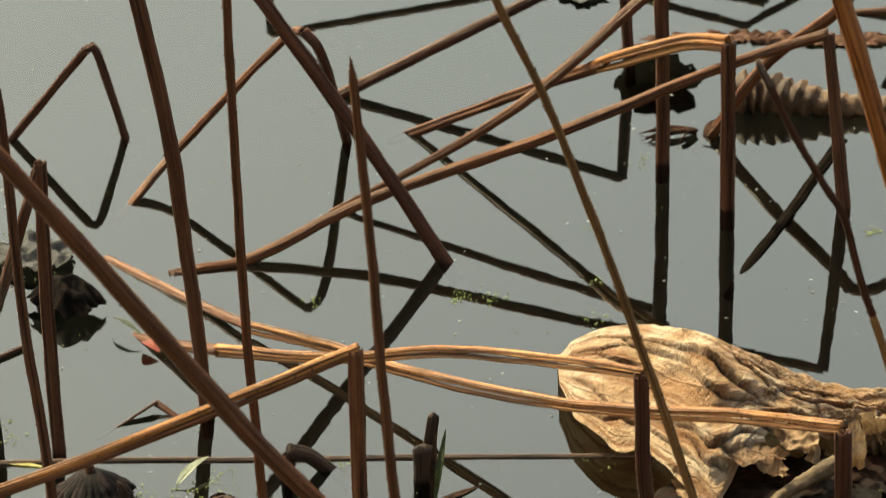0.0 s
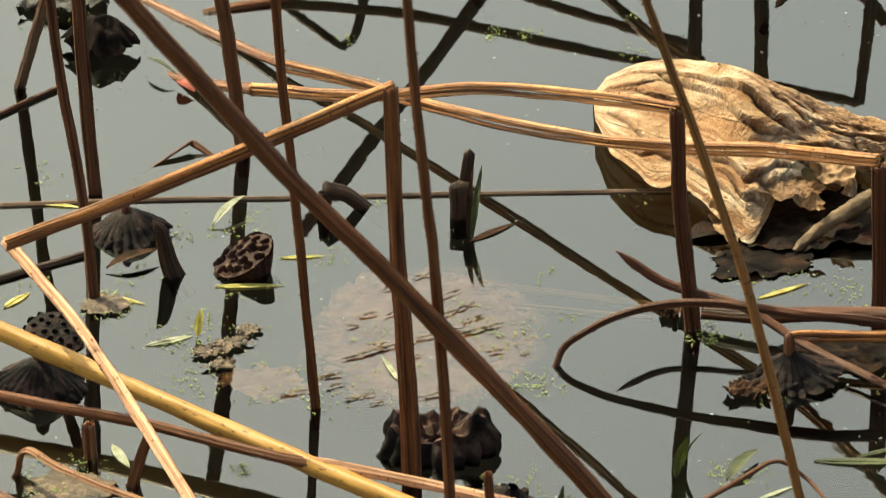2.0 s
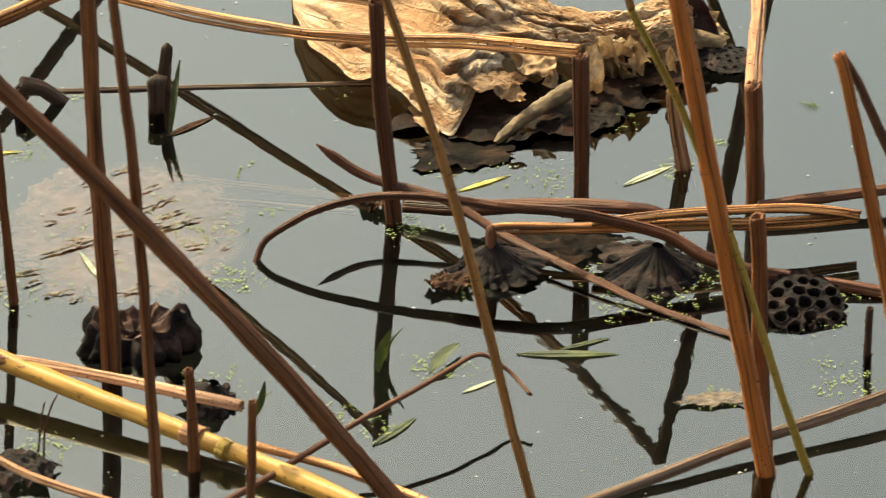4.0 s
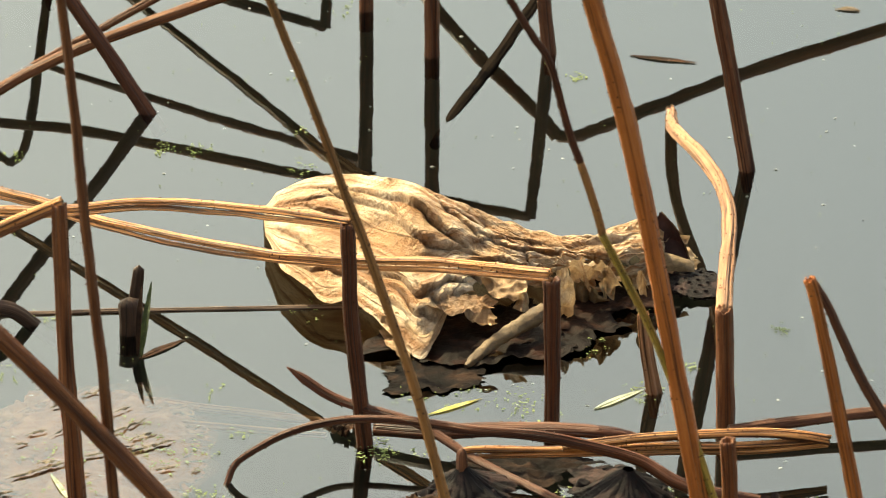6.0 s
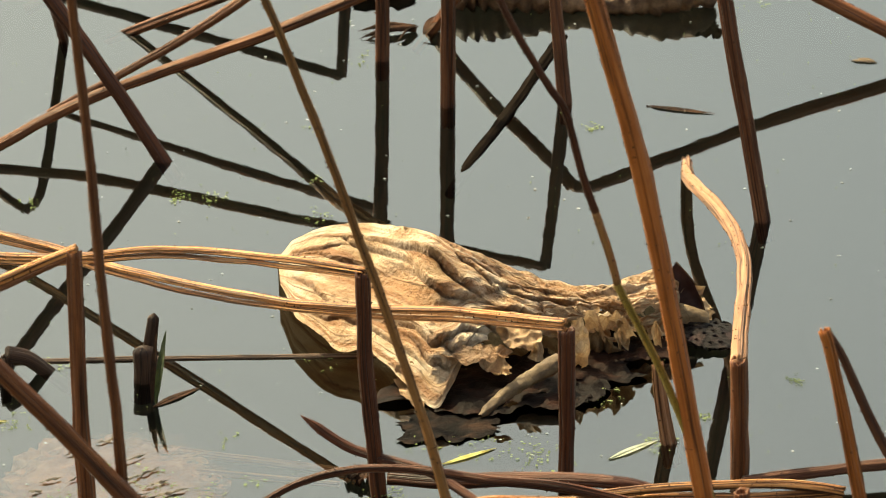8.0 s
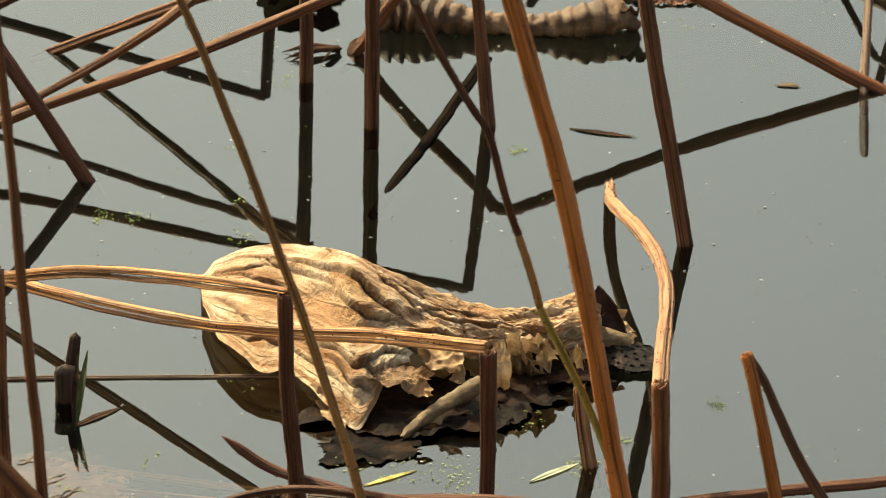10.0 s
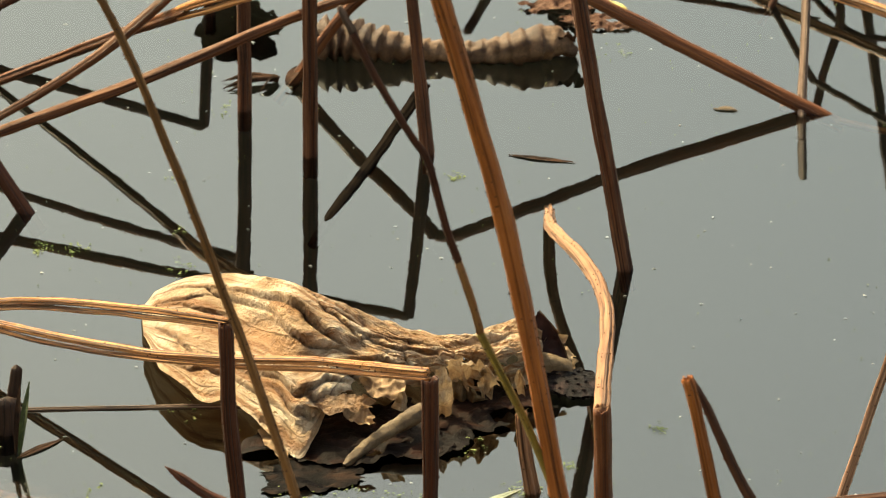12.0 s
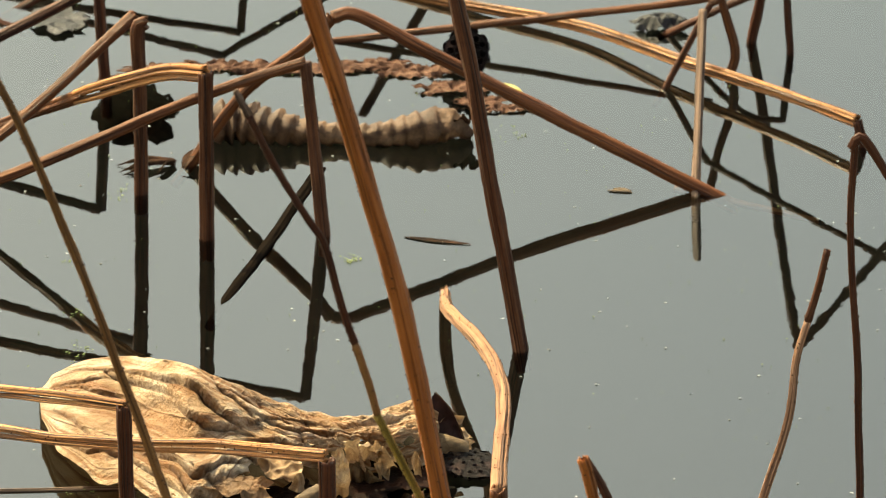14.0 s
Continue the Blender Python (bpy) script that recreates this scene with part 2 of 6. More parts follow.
def smooth_line(points, step):
    """Even points along a rounded line through the given ones."""
    p = [Vector(q) for q in points]
    ext = [p[0] * 2 - p[1], *p, p[-1] * 2 - p[-2]]
    fine = []
    for i in range(1, len(ext) - 2):
        a, b, c, d = ext[i - 1:i + 3]
        n = max(2, int((c - b).length / step * 2))
        for k in range(n):
            u = k / n
            fine.append(0.5 * ((2 * b) + (c - a) * u + (2 * a - 5 * b + 4 * c - d) * u * u + (3 * b - a - 3 * c + d) * u ** 3))
    fine.append(p[-1])
    run = [0.0]
    for a, b in zip(fine, fine[1:]):
        run.append(run[-1] + (b - a).length)
    count = max(3, int(run[-1] / step))
    out, k = [], 0
    for i in range(count + 1):
        want = run[-1] * i / count
        while k < len(run) - 2 and run[k + 1] < want:
            k += 1
        span = run[k + 1] - run[k]
        out.append(fine[k].lerp(fine[k + 1], (want - run[k]) / span if span > 1e-9 else 0))
    return out, run[-1]


def prickle_mesh(rng, verts, rings, line, length):
    """The small hard prickles scattered along a stalk."""
    pv, pf, sides = [], [], len(rings[0])
    for _ in range(int(length * 420)):
        i, k = rng.randrange(1, len(rings) - 1), rng.randrange(sides)
        a, b, c = verts[rings[i][k]], verts[rings[i][(k + 2) % sides]], verts[rings[i + 1][k]]
        mid = (a + b) / 2
        out = (mid - line[i]).normalized()
        w = 0.0009 * rng.uniform(0.5, 1.3)
        t1, t2 = (b - a).normalized() * w, (c - a).normalized() * w
        base = len(pv)
        pv.extend((mid - t1 - t2 * 0.6, mid + t1 - t2 * 0.6, mid + t2, mid + out * w * 1.7))
        pf.extend(((base, base + 1, base + 3), (base + 1, base + 2, base + 3), (base + 2, base, base + 3)))
    me = bpy.data.meshes.new("stubble")
    me.from_pydata(pv, [], pf)
    return me


def stalk_mesh(name, points, r0, r1, seed, ribs=0.1, flat=0.82, step=0.004, sides=28, hollow=True, prickles=True, tip=0.0, wob=0.0006):
    """A ribbed, slightly collapsed stalk swept along points, with prickles and an open cut end."""
    rng = random.Random(seed)
    line, length = smooth_line(points, step)
    n = len(line)
    verts, uvs, faces = [], [], []
    side = None
    phase, twist, lobes = rng.uniform(0, 6.28), rng.uniform(-2.5, 2.5), rng.choice((5, 6, 7))
    power = 3
    if ribs > 0.3:
        power, lobes, ribs = 1.6, rng.choice((4, 5)), 0.2
    offset = rng.uniform(0, 50)
    rings = []
    for i, p in enumerate(line):
        ahead = (line[min(i + 1, n - 1)] - line[max(i - 1, 0)]).normalized()
        if side is None:
            side = ahead.orthogonal().normalized()
        side = (side - ahead * side.dot(ahead)).normalized()
        other = ahead.cross(side)
        v = length * i / (n - 1)
        u = i / (n - 1)
        r = r0 + (r1 - r0) * u
        if tip:
            r *= min(1.0, (1 - u) * length / tip + 0.12)
        r *= 1 + 0.1 * noise.noise(Vector((v * 14, offset, 0)))
        wobble = Vector((noise.noise(Vector((v * 22, offset, 3))), noise.noise(Vector((v * 22, offset, 7))), noise.noise(Vector((v * 22, offset, 11))))) * wob
        ring = []
        for k in range(sides):
            a = 2 * math.pi * k / sides
            rib = 1.06 - 2.6 * ribs * (1 - abs(math.sin(lobes * a / 2 + phase + twist * v))) ** power + 0.4 * ribs * math.cos((2 * lobes + 1) * a - phase + twist * v)
            rib += 0.12 * noise.noise(Vector((math.cos(a) * 1.5, math.sin(a) * 1.5, v * 30 + offset)))
            ring.append(len(verts))
            verts.append(p + wobble + side * (math.cos(a) * r * rib) + other * (math.sin(a) * r * rib * flat))
            uvs.append((k / sides, v + offset))
        rings.append(ring)
    for a, b in zip(rings, rings[1:]):
        for k in range(sides):
            faces.append((a[k], a[(k + 1) % sides], b[(k + 1) % sides], b[k]))
    end, top = rings[-1], line[-1]
    ahead = (line[-1] - line[-2]).normalized()
    if hollow and not tip:
        last = end
        for k in range(sides):
            verts[end[k]] += ahead * (min(r0, r1) * (0.6 * noise.noise(Vector((k * 0.55, offset, 5))) + 0.3 * noise.noise(Vector((k * 1.7, offset, 9)))))
        for scale_in, back in ((0.7, -0.0004), (0.62, -0.006)):
            ring = []
            for k in range(sides):
                ring.append(len(verts))
                verts.append(top + (verts[end[k]] - top) * scale_in + ahead * back)
                uvs.append(uvs[end[k]])
            for k in range(sides):
                faces.append((last[k], last[(k + 1) % sides], ring[(k + 1) % sides], ring[k]))
            last = ring
        faces.append(tuple(last))
    else:
        faces.append(tuple(end))
    faces.append(tuple(reversed(rings[0])))
    spines = prickle_mesh(rng, verts, rings, line, length) if prickles else None
    me = bpy.data.meshes.new(name)
    me.from_pydata(verts, [], faces)
    layer = me.uv_layers.new(name="UVMap")
    flat_uv = np.empty(len(me.loops) * 2, dtype=np.float32)
    for loop in me.loops:
        u, v = uvs[loop.vertex_index]
        flat_uv[2 * loop.index], flat_uv[2 * loop.index + 1] = u, v
    layer.data.foreach_set("uv", flat_uv)
    return (me, spines) if prickles else me


def stem(mat, label, *segments, category="lotus stem", name="lotus_stem", group="", **shape):
    """A stalk of one or more stiff lengths, folded where they meet. Each: part name, radii, points."""
    seed = sum(ord(c) for c in label) + int(abs(segments[0][3][0][0]) * 1000)
    base = Vector(segments[0][3][0])
    thing = new(name)
    thing.location = base
    for i, (piece, r0, r1, points) in enumerate(segments):
        pts = [Vector(q) - base for q in points]
        if points[0][2] < 0.0005:
            d = (pts[0] - pts[1]).normalized()
            pts.insert(0, pts[0] + d * min(0.03, 0.02 / max(0.2, abs(d.z))))
        if points[-1][2] < 0.0005:
            d = (pts[-1] - pts[-2]).normalized()
            pts.append(pts[-1] + d * min(0.03, 0.02 / max(0.2, abs(d.z))))
        tint = mat[i] if isinstance(mat, tuple) else mat
        extra = dict(shape)
        if tint in ("straw", "pale"):
            extra.setdefault("ribs", 0.36)
            extra.setdefault("flat", 0.75)
        length_of = sum((q - p).length for p, q in zip(pts, pts[1:]))
        if tint == "straw" and length_of > 0.15 and r0 > 0.004:
            # the dried stalk has split along its length into two strands
            low = [p + Vector((0, -0.35 * r0, -0.72 * r0 + 0.2 * r0 * math.sin(4.1 * k + i))) for k, p in enumerate(pts)]
            pts = [p + Vector((0, 0, 0.4 * r0)) for p in pts]
            # brown lower strand on the folded brown stalk stands in for its shadowed underside
            part("strand", stalk_mesh("strand", low, r0 * 0.46, r1 * 0.5, seed + 91, ribs=0.14, flat=0.8, prickles=False), STEM["brown" if mat == ("brown", "straw") else tint], thing)
            r0, r1 = r0 * 0.7, r1 * 0.7
        made = stalk_mesh(piece or "stalk", pts, r0, r1, seed + i * 17, **extra)
        me, spines = made if isinstance(made, tuple) else (made, None)
        length = part(piece or "stalk", me, STEM[tint], thing)
        if spines:
            part("stubble", spines, PRICKLE["light" if tint in ("straw", "pale", "yellow", "orange") else "deep"], length, "tiny dark prickles")["kind"] = "stuff"
    return tagged(thing, label, category, group)


# ---- unseen bank added behind the camera to cut the sky light ----
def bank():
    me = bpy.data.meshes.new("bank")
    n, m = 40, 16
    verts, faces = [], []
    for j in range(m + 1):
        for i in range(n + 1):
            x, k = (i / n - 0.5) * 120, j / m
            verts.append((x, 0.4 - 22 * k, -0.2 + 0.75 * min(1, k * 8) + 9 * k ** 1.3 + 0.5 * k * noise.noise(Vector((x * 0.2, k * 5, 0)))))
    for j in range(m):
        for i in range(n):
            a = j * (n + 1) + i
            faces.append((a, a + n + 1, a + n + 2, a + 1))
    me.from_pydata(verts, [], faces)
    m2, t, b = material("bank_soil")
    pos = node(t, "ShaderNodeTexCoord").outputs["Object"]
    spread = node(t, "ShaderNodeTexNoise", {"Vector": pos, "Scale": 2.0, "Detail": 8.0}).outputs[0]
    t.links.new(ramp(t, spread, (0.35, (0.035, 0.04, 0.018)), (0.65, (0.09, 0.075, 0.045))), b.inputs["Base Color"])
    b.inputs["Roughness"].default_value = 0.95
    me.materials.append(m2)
    return tagged(new("bank", me), "unseen sloping grassy earth bank, added behind the camera to cut sky light", "bank", kind="structure")


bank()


# ---- stems: each length is (part, radius at its start and end, points in metres) ----
stem('umber', 'dry brown lotus stem folded into an upright hoop above the water',
     ('leg', 0.0043, 0.0047, [(-0.430, 6.303, 0.000), (-0.354, 6.307, 0.092)]),
     ('leg', 0.0045, 0.0048, [(-0.354, 6.307, 0.092), (-0.343, 6.310, 0.088), (-0.316, 6.305, 0.000)]))
stem('umber', 'tall leaning brown lotus stem rising from the water',
     ('', 0.0067, 0.0073, [(-0.212, 5.576, 0.000), (-0.221, 5.576, 0.097), (-0.230, 5.576, 0.172), (-0.239, 5.566, 0.258), (-0.256, 5.556, 0.354), (-0.272, 5.546, 0.435)]))
stem('brown', 'thin upright reddish-brown lotus stem',
     ('', 0.0040, 0.0039, [(-0.138, 5.031, 0.000), (-0.150, 5.031, 0.186), (-0.159, 5.031, 0.301), (-0.166, 5.031, 0.461), (-0.170, 5.031, 0.579), (-0.170, 5.031, 0.635)]))
stem('brown', 'upright brown lotus stem broken to a sharp point',
     ('', 0.0048, 0.0032, [(-0.020, 4.525, 0.000), (-0.026, 4.525, 0.173), (-0.033, 4.525, 0.324), (-0.045, 4.525, 0.468), (-0.052, 4.525, 0.564), (-0.059, 4.525, 0.646), (-0.066, 4.525, 0.711)]), tip=0.02)
stem('umber', 'thin leaning brown stem rising among the lotus stems',
     ('', 0.0048, 0.0042, [(-0.331, 5.261, 0.000), (-0.337, 5.261, 0.091), (-0.353, 5.261, 0.215), (-0.360, 5.261, 0.303), (-0.366, 5.261, 0.383), (-0.376, 5.261, 0.463)]))
stem('umber', 'snapped brown lotus stem with two legs in the water',
     ('leg', 0.0063, 0.0061, [(-0.341, 5.494, 0.000), (-0.347, 5.494, 0.117), (-0.351, 5.494, 0.273)]),
     ('leg', 0.0051, 0.0051, [(-0.353, 5.494, 0.267), (-0.375, 5.494, 0.194), (-0.422, 5.750, 0.000)]))
stem(('brown', 'dark'), 'slender brown lotus stem bent over, both ends in the water',
     ('leg', 0.0047, 0.0048, [(-0.300, 6.126, 0.000), (-0.260, 6.176, 0.034), (-0.157, 6.216, 0.132), (-0.135, 6.207, 0.146)]),
     ('leg', 0.0051, 0.0048, [(-0.135, 6.207, 0.146), (-0.117, 6.209, 0.118), (-0.095, 6.292, 0.000)]))
stem('dark', 'thick dark lotus stem leaning out of the water',
     ('', 0.0073, 0.0070, [(0.002, 5.959, 0.000), (-0.044, 5.973, 0.071), (-0.097, 5.986, 0.147), (-0.136, 5.992, 0.203), (-0.176, 6.001, 0.259)]))
stem('dark', 'long dark lotus stem snapped over above the water',
     ('arm', 0.0058, 0.0056, [(-0.106, 6.425, 0.000), (0.185, 6.510, 0.121)]),
     ('leg', 0.0060, 0.0060, [(0.185, 6.510, 0.121), (0.192, 6.509, 0.000)]))
stem('brown', 'straight brown lotus stem with a cut end rising from the water',
     ('', 0.0032, 0.0063, [(-0.104, 6.098, 0.000), (-0.002, 6.127, 0.047), (0.091, 6.167, 0.095), (0.213, 6.264, 0.173)]))
stem(('brown', 'umber'), 'long brown lotus stem bent over from an upright stalk',
     ('arm', 0.0056, 0.0051, [(-0.230, 5.941, 0.000), (-0.178, 5.961, 0.005), (-0.078, 6.018, 0.037), (0.008, 6.038, 0.063), (0.116, 6.056, 0.096), (0.268, 6.097, 0.145), (0.372, 6.111, 0.174)]),
     ('leg', 0.0058, 0.0079, [(0.372, 6.111, 0.174), (0.389, 6.100, 0.000)]))
stem(('brown', 'straw', 'umber'), 'split reddish-brown lotus stem, frayed and pale at its bend',
     ('arm', 0.0047, 0.0068, [(-0.031, 6.315, 0.000), (0.094, 6.234, 0.078), (0.160, 6.184, 0.120)]),
     ('frayed_bend', 0.0072, 0.0080, [(0.152, 6.190, 0.115), (0.174, 6.173, 0.129), (0.234, 6.138, 0.157), (0.275, 6.091, 0.172)]),
     ('leg', 0.0076, 0.0079, [(0.275, 6.091, 0.172), (0.276, 6.096, 0.000)]), ribs=0.34, flat=0.75)
stem('brown', 'high arched brown lotus stem spanning the open water',
     ('arm', 0.0063, 0.0067, [(0.268, 6.304, 0.000), (0.325, 6.313, 0.075), (0.384, 6.290, 0.129), (0.409, 6.287, 0.159)]),
     ('arm', 0.0067, 0.0074, [(0.409, 6.287, 0.159), (0.435, 6.291, 0.159), (0.502, 6.275, 0.126), (0.610, 6.247, 0.074), (0.776, 6.194, 0.000)]))
stem('orange', 'tall orange-brown stem standing clear of the others',
     ('', 0.0079, 0.0076, [(0.446, 4.685, 0.000), (0.429, 4.685, 0.092), (0.387, 4.685, 0.323), (0.359, 4.685, 0.465), (0.329, 4.685, 0.578), (0.281, 4.685, 0.744)]))
stem(('green', 'olive', 'dark', 'grey'), 'thin curved stem, dark towards its pale tip and green below',
     ('stalk', 0.0033, 0.0030, [(0.479, 4.683, 0.000), (0.458, 4.683, 0.063), (0.421, 4.683, 0.186), (0.380, 4.683, 0.301), (0.339, 4.683, 0.389)]),
     ('stalk', 0.0031, 0.0029, [(0.339, 4.683, 0.389), (0.332, 4.683, 0.415), (0.322, 4.683, 0.447)]),
     ('top', 0.0029, 0.0027, [(0.322, 4.683, 0.447), (0.315, 4.683, 0.467), (0.299, 4.683, 0.526), (0.287, 4.683, 0.547), (0.264, 4.683, 0.587), (0.243, 4.683, 0.630)]),
     ('tip', 0.0033, 0.0024, [(0.243, 4.683, 0.630), (0.238, 4.683, 0.640), (0.233, 4.683, 0.650)]))
stem('olive', 'long thin straight olive-brown stem leaning over the leaf',
     ('', 0.0039, 0.0032, [(0.264, 4.614, 0.000), (0.242, 4.614, 0.096), (0.198, 4.614, 0.286), (0.139, 4.614, 0.471), (0.083, 4.614, 0.626), (0.040, 4.614, 0.721), (0.026, 4.614, 0.760)]))
stem('brown', 'long brown lotus stem leaning steeply, standing clear of the others',
     ('', 0.0076, 0.0063, [(0.212, 4.516, 0.000), (0.159, 4.516, 0.061), (0.068, 4.516, 0.180), (-0.066, 4.516, 0.339), (-0.137, 4.516, 0.417), (-0.226, 4.516, 0.527), (-0.315, 4.516, 0.635), (-0.350, 4.516, 0.673)]))
# second leg takes umber so that its shade is in the colour
stem(('orange', 'umber'), 'snapped orange-brown lotus stem with a cut tip',
     ('leg', 0.0070, 0.0048, [(0.562, 4.677, 0.000), (0.549, 4.677, 0.087), (0.523, 4.677, 0.221), (0.507, 4.677, 0.301), (0.498, 4.677, 0.340), (0.494, 4.677, 0.352)]),
     ('leg', 0.0030, 0.0072, [(0.499, 4.688, 0.345), (0.510, 4.688, 0.325), (0.521, 4.688, 0.300), (0.544, 4.688, 0.251), (0.603, 4.687, 0.157), (0.644, 4.620, 0.102)]))
stem(('bleached', 'umber'), 'pale twisted dry stem with a dark tip',
     ('stalk', 0.0045, 0.0035, [(0.685, 5.237, 0.000), (0.708, 5.237, 0.079), (0.728, 5.237, 0.152), (0.733, 5.237, 0.203), (0.742, 5.237, 0.239)]),
     ('tip', 0.0035, 0.0030, [(0.742, 5.237, 0.239), (0.750, 5.237, 0.270), (0.757, 5.237, 0.303)]))
stem('dark', 'thin dark stem snapped high',
     ('leg', 0.0035, 0.0033, [(0.796, 5.236, 0.000), (0.791, 5.236, 0.077), (0.785, 5.236, 0.197), (0.776, 5.236, 0.314), (0.777, 5.236, 0.399)]),
     ('tip', 0.0047, 0.0037, [(0.774, 5.236, 0.393), (0.784, 5.236, 0.402), (0.811, 5.236, 0.359)]))
stem(('brown', 'straw'), 'thick brown lotus stalk with its upper part folded down',
     ('stalk', 0.0079, 0.0058, [(-0.058, 4.893, 0.000), (-0.060, 4.893, 0.087), (-0.066, 4.893, 0.190), (-0.069, 4.893, 0.337)]),
     ('arm', 0.0051, 0.0054, [(-0.067, 4.893, 0.338), (-0.175, 4.933, 0.275), (-0.286, 4.973, 0.212), (-0.384, 5.013, 0.158)]))
stem('bleached', 'pale split strip of dry lotus stem',
     ('', 0.0048, 0.0048, [(-0.163, 4.474, 0.052), (-0.193, 4.593, 0.060), (-0.221, 4.689, 0.068), (-0.321, 4.975, 0.092), (-0.394, 5.135, 0.108)]))
stem(('dark', 'straw', 'ruddy'), 'straw-coloured lotus stem bent over the dry leaf from a dark stalk',
     ('stalk', 0.0073, 0.0065, [(0.178, 5.179, 0.000), (0.167, 5.179, 0.110), (0.164, 5.179, 0.200)]),
     ('arm', 0.0047, 0.0054, [(0.166, 5.179, 0.200), (0.101, 5.272, 0.174), (0.004, 5.396, 0.134), (-0.097, 5.518, 0.079), (-0.206, 5.664, 0.029)]),
     ('tip', 0.0052, 0.0050, [(-0.203, 5.660, 0.030), (-0.240, 5.712, 0.014), (-0.276, 5.763, 0.000)]))
stem(('dark', 'straw', 'ruddy'), 'straw-coloured lotus stem lying across the dry leaf from its stalk',
     ('stalk', 0.0067, 0.0079, [(0.335, 5.198, 0.000), (0.335, 5.198, 0.088), (0.334, 5.198, 0.139)]),
     ('arm', 0.0054, 0.0047, [(0.333, 5.198, 0.143), (0.249, 5.308, 0.109), (0.170, 5.382, 0.083), (0.101, 5.450, 0.063), (0.023, 5.537, 0.044), (-0.047, 5.620, 0.029), (-0.109, 5.699, 0.019), (-0.183, 5.777, 0.008)]),
     ('tip', 0.0049, 0.0042, [(-0.180, 5.773, 0.009), (-0.226, 5.840, 0.003), (-0.303, 5.947, 0.000)]))
stem(('brown', 'pale'), 'pale stem arched over from a brown stalk into the water',
     ('stalk', 0.0079, 0.0079, [(0.480, 5.184, 0.000), (0.479, 5.184, 0.060), (0.477, 5.184, 0.115)]),
     ('arm', 0.0076, 0.0058, [(0.477, 5.184, 0.113), (0.490, 5.308, 0.100), (0.503, 5.427, 0.086), (0.509, 5.512, 0.075), (0.509, 5.599, 0.064), (0.502, 5.676, 0.056), (0.491, 5.765, 0.041), (0.487, 5.835, 0.025), (0.493, 5.934, 0.000)]))
stem('umber', 'tall brown lotus stem leaning from open water, snapped high',
     ('stalk', 0.0079, 0.0073, [(0.552, 5.786, 0.000), (0.537, 5.786, 0.087), (0.523, 5.786, 0.163), (0.504, 5.786, 0.273), (0.489, 5.786, 0.344), (0.477, 5.786, 0.392), (0.449, 5.786, 0.520)]),
     ('arm', 0.0073, 0.0062, [(0.449, 5.786, 0.520), (0.385, 5.990, 0.525), (0.330, 6.160, 0.530), (0.300, 6.260, 0.533)]))
stem('umber', 'upright brown lotus stem standing in open water',
     ('', 0.0073, 0.0073, [(0.217, 6.227, 0.000), (0.217, 6.227, 0.092), (0.215, 6.227, 0.168), (0.224, 6.227, 0.177)]))
stem(('straw', 'dark'), 'sunlit straw-coloured lotus stem bent low over the water',
     ('arm', 0.0056, 0.0061, [(0.478, 6.855, 0.000), (0.608, 6.750, 0.007), (0.702, 6.670, 0.012), (0.786, 6.542, 0.019), (0.884, 6.410, 0.023), (0.940, 6.323, 0.027)]),
     ('leg', 0.0051, 0.0051, [(0.940, 6.323, 0.027), (0.947, 6.322, 0.000)]))
stem('brown', 'thin reddish-brown stem lying low over the far water',
     ('arm', 0.0039, 0.0039, [(0.438, 6.676, 0.000), (0.600, 6.655, 0.023), (0.775, 6.630, 0.049), (0.831, 6.626, 0.058)]))
stem('grey', 'weathered grey lotus stem leaning away over the water',
     ('', 0.0048, 0.0047, [(0.762, 6.194, 0.000), (0.786, 6.363, 0.132)]))
stem('brown', 'short bent brown stem among the far stems',
     ('', 0.0051, 0.0047, [(0.837, 6.542, 0.000), (0.843, 6.542, 0.018), (0.841, 6.542, 0.038), (0.827, 6.542, 0.086), (0.820, 6.542, 0.126)]))
stem('dark', 'tall dark lotus stem folded high above the far water',
     ('leg', 0.0056, 0.0056, [(0.873, 6.648, 0.000), (0.893, 6.648, 0.111), (0.913, 6.648, 0.242), (0.932, 6.648, 0.346)]),
     ('leg', 0.0051, 0.0051, [(0.932, 6.648, 0.346), (0.982, 6.648, 0.285), (1.214, 6.654, 0.000)]))
stem('dark', 'dark lotus stem snapped over above the far water',
     ('leg', 0.0042, 0.0042, [(0.909, 6.608, 0.000), (0.903, 6.608, 0.074)]),
     ('arm', 0.0039, 0.0037, [(0.903, 6.608, 0.074), (0.857, 6.608, 0.061), (0.787, 6.678, 0.000)]))
stem('dark', 'far dark stem folded above the water',
     ('leg', 0.0047, 0.0047, [(0.358, 6.929, 0.000), (0.351, 6.929, 0.075)]),
     ('arm', 0.0047, 0.0047, [(0.351, 6.929, 0.075), (0.067, 6.857, 0.000)]))
stem('dark', 'dark far stem bent into a low arch',
     ('arm', 0.0047, 0.0047, [(0.114, 6.809, 0.000), (0.329, 6.902, 0.092)]),
     ('arm', 0.0047, 0.0047, [(0.329, 6.902, 0.092), (0.563, 7.016, 0.000)]))
stem('dark', 'leaning dark stem in the far water',
     ('', 0.0056, 0.0056, [(0.560, 6.864, 0.000), (0.479, 6.864, 0.151)]))
stem('dark', 'far stem snapped with its arm trailing in the water',
     ('leg', 0.0047, 0.0047, [(-0.187, 6.856, 0.000), (-0.184, 6.856, 0.083)]),
     ('arm', 0.0047, 0.0047, [(-0.184, 6.856, 0.083), (0.088, 6.754, 0.000)]))
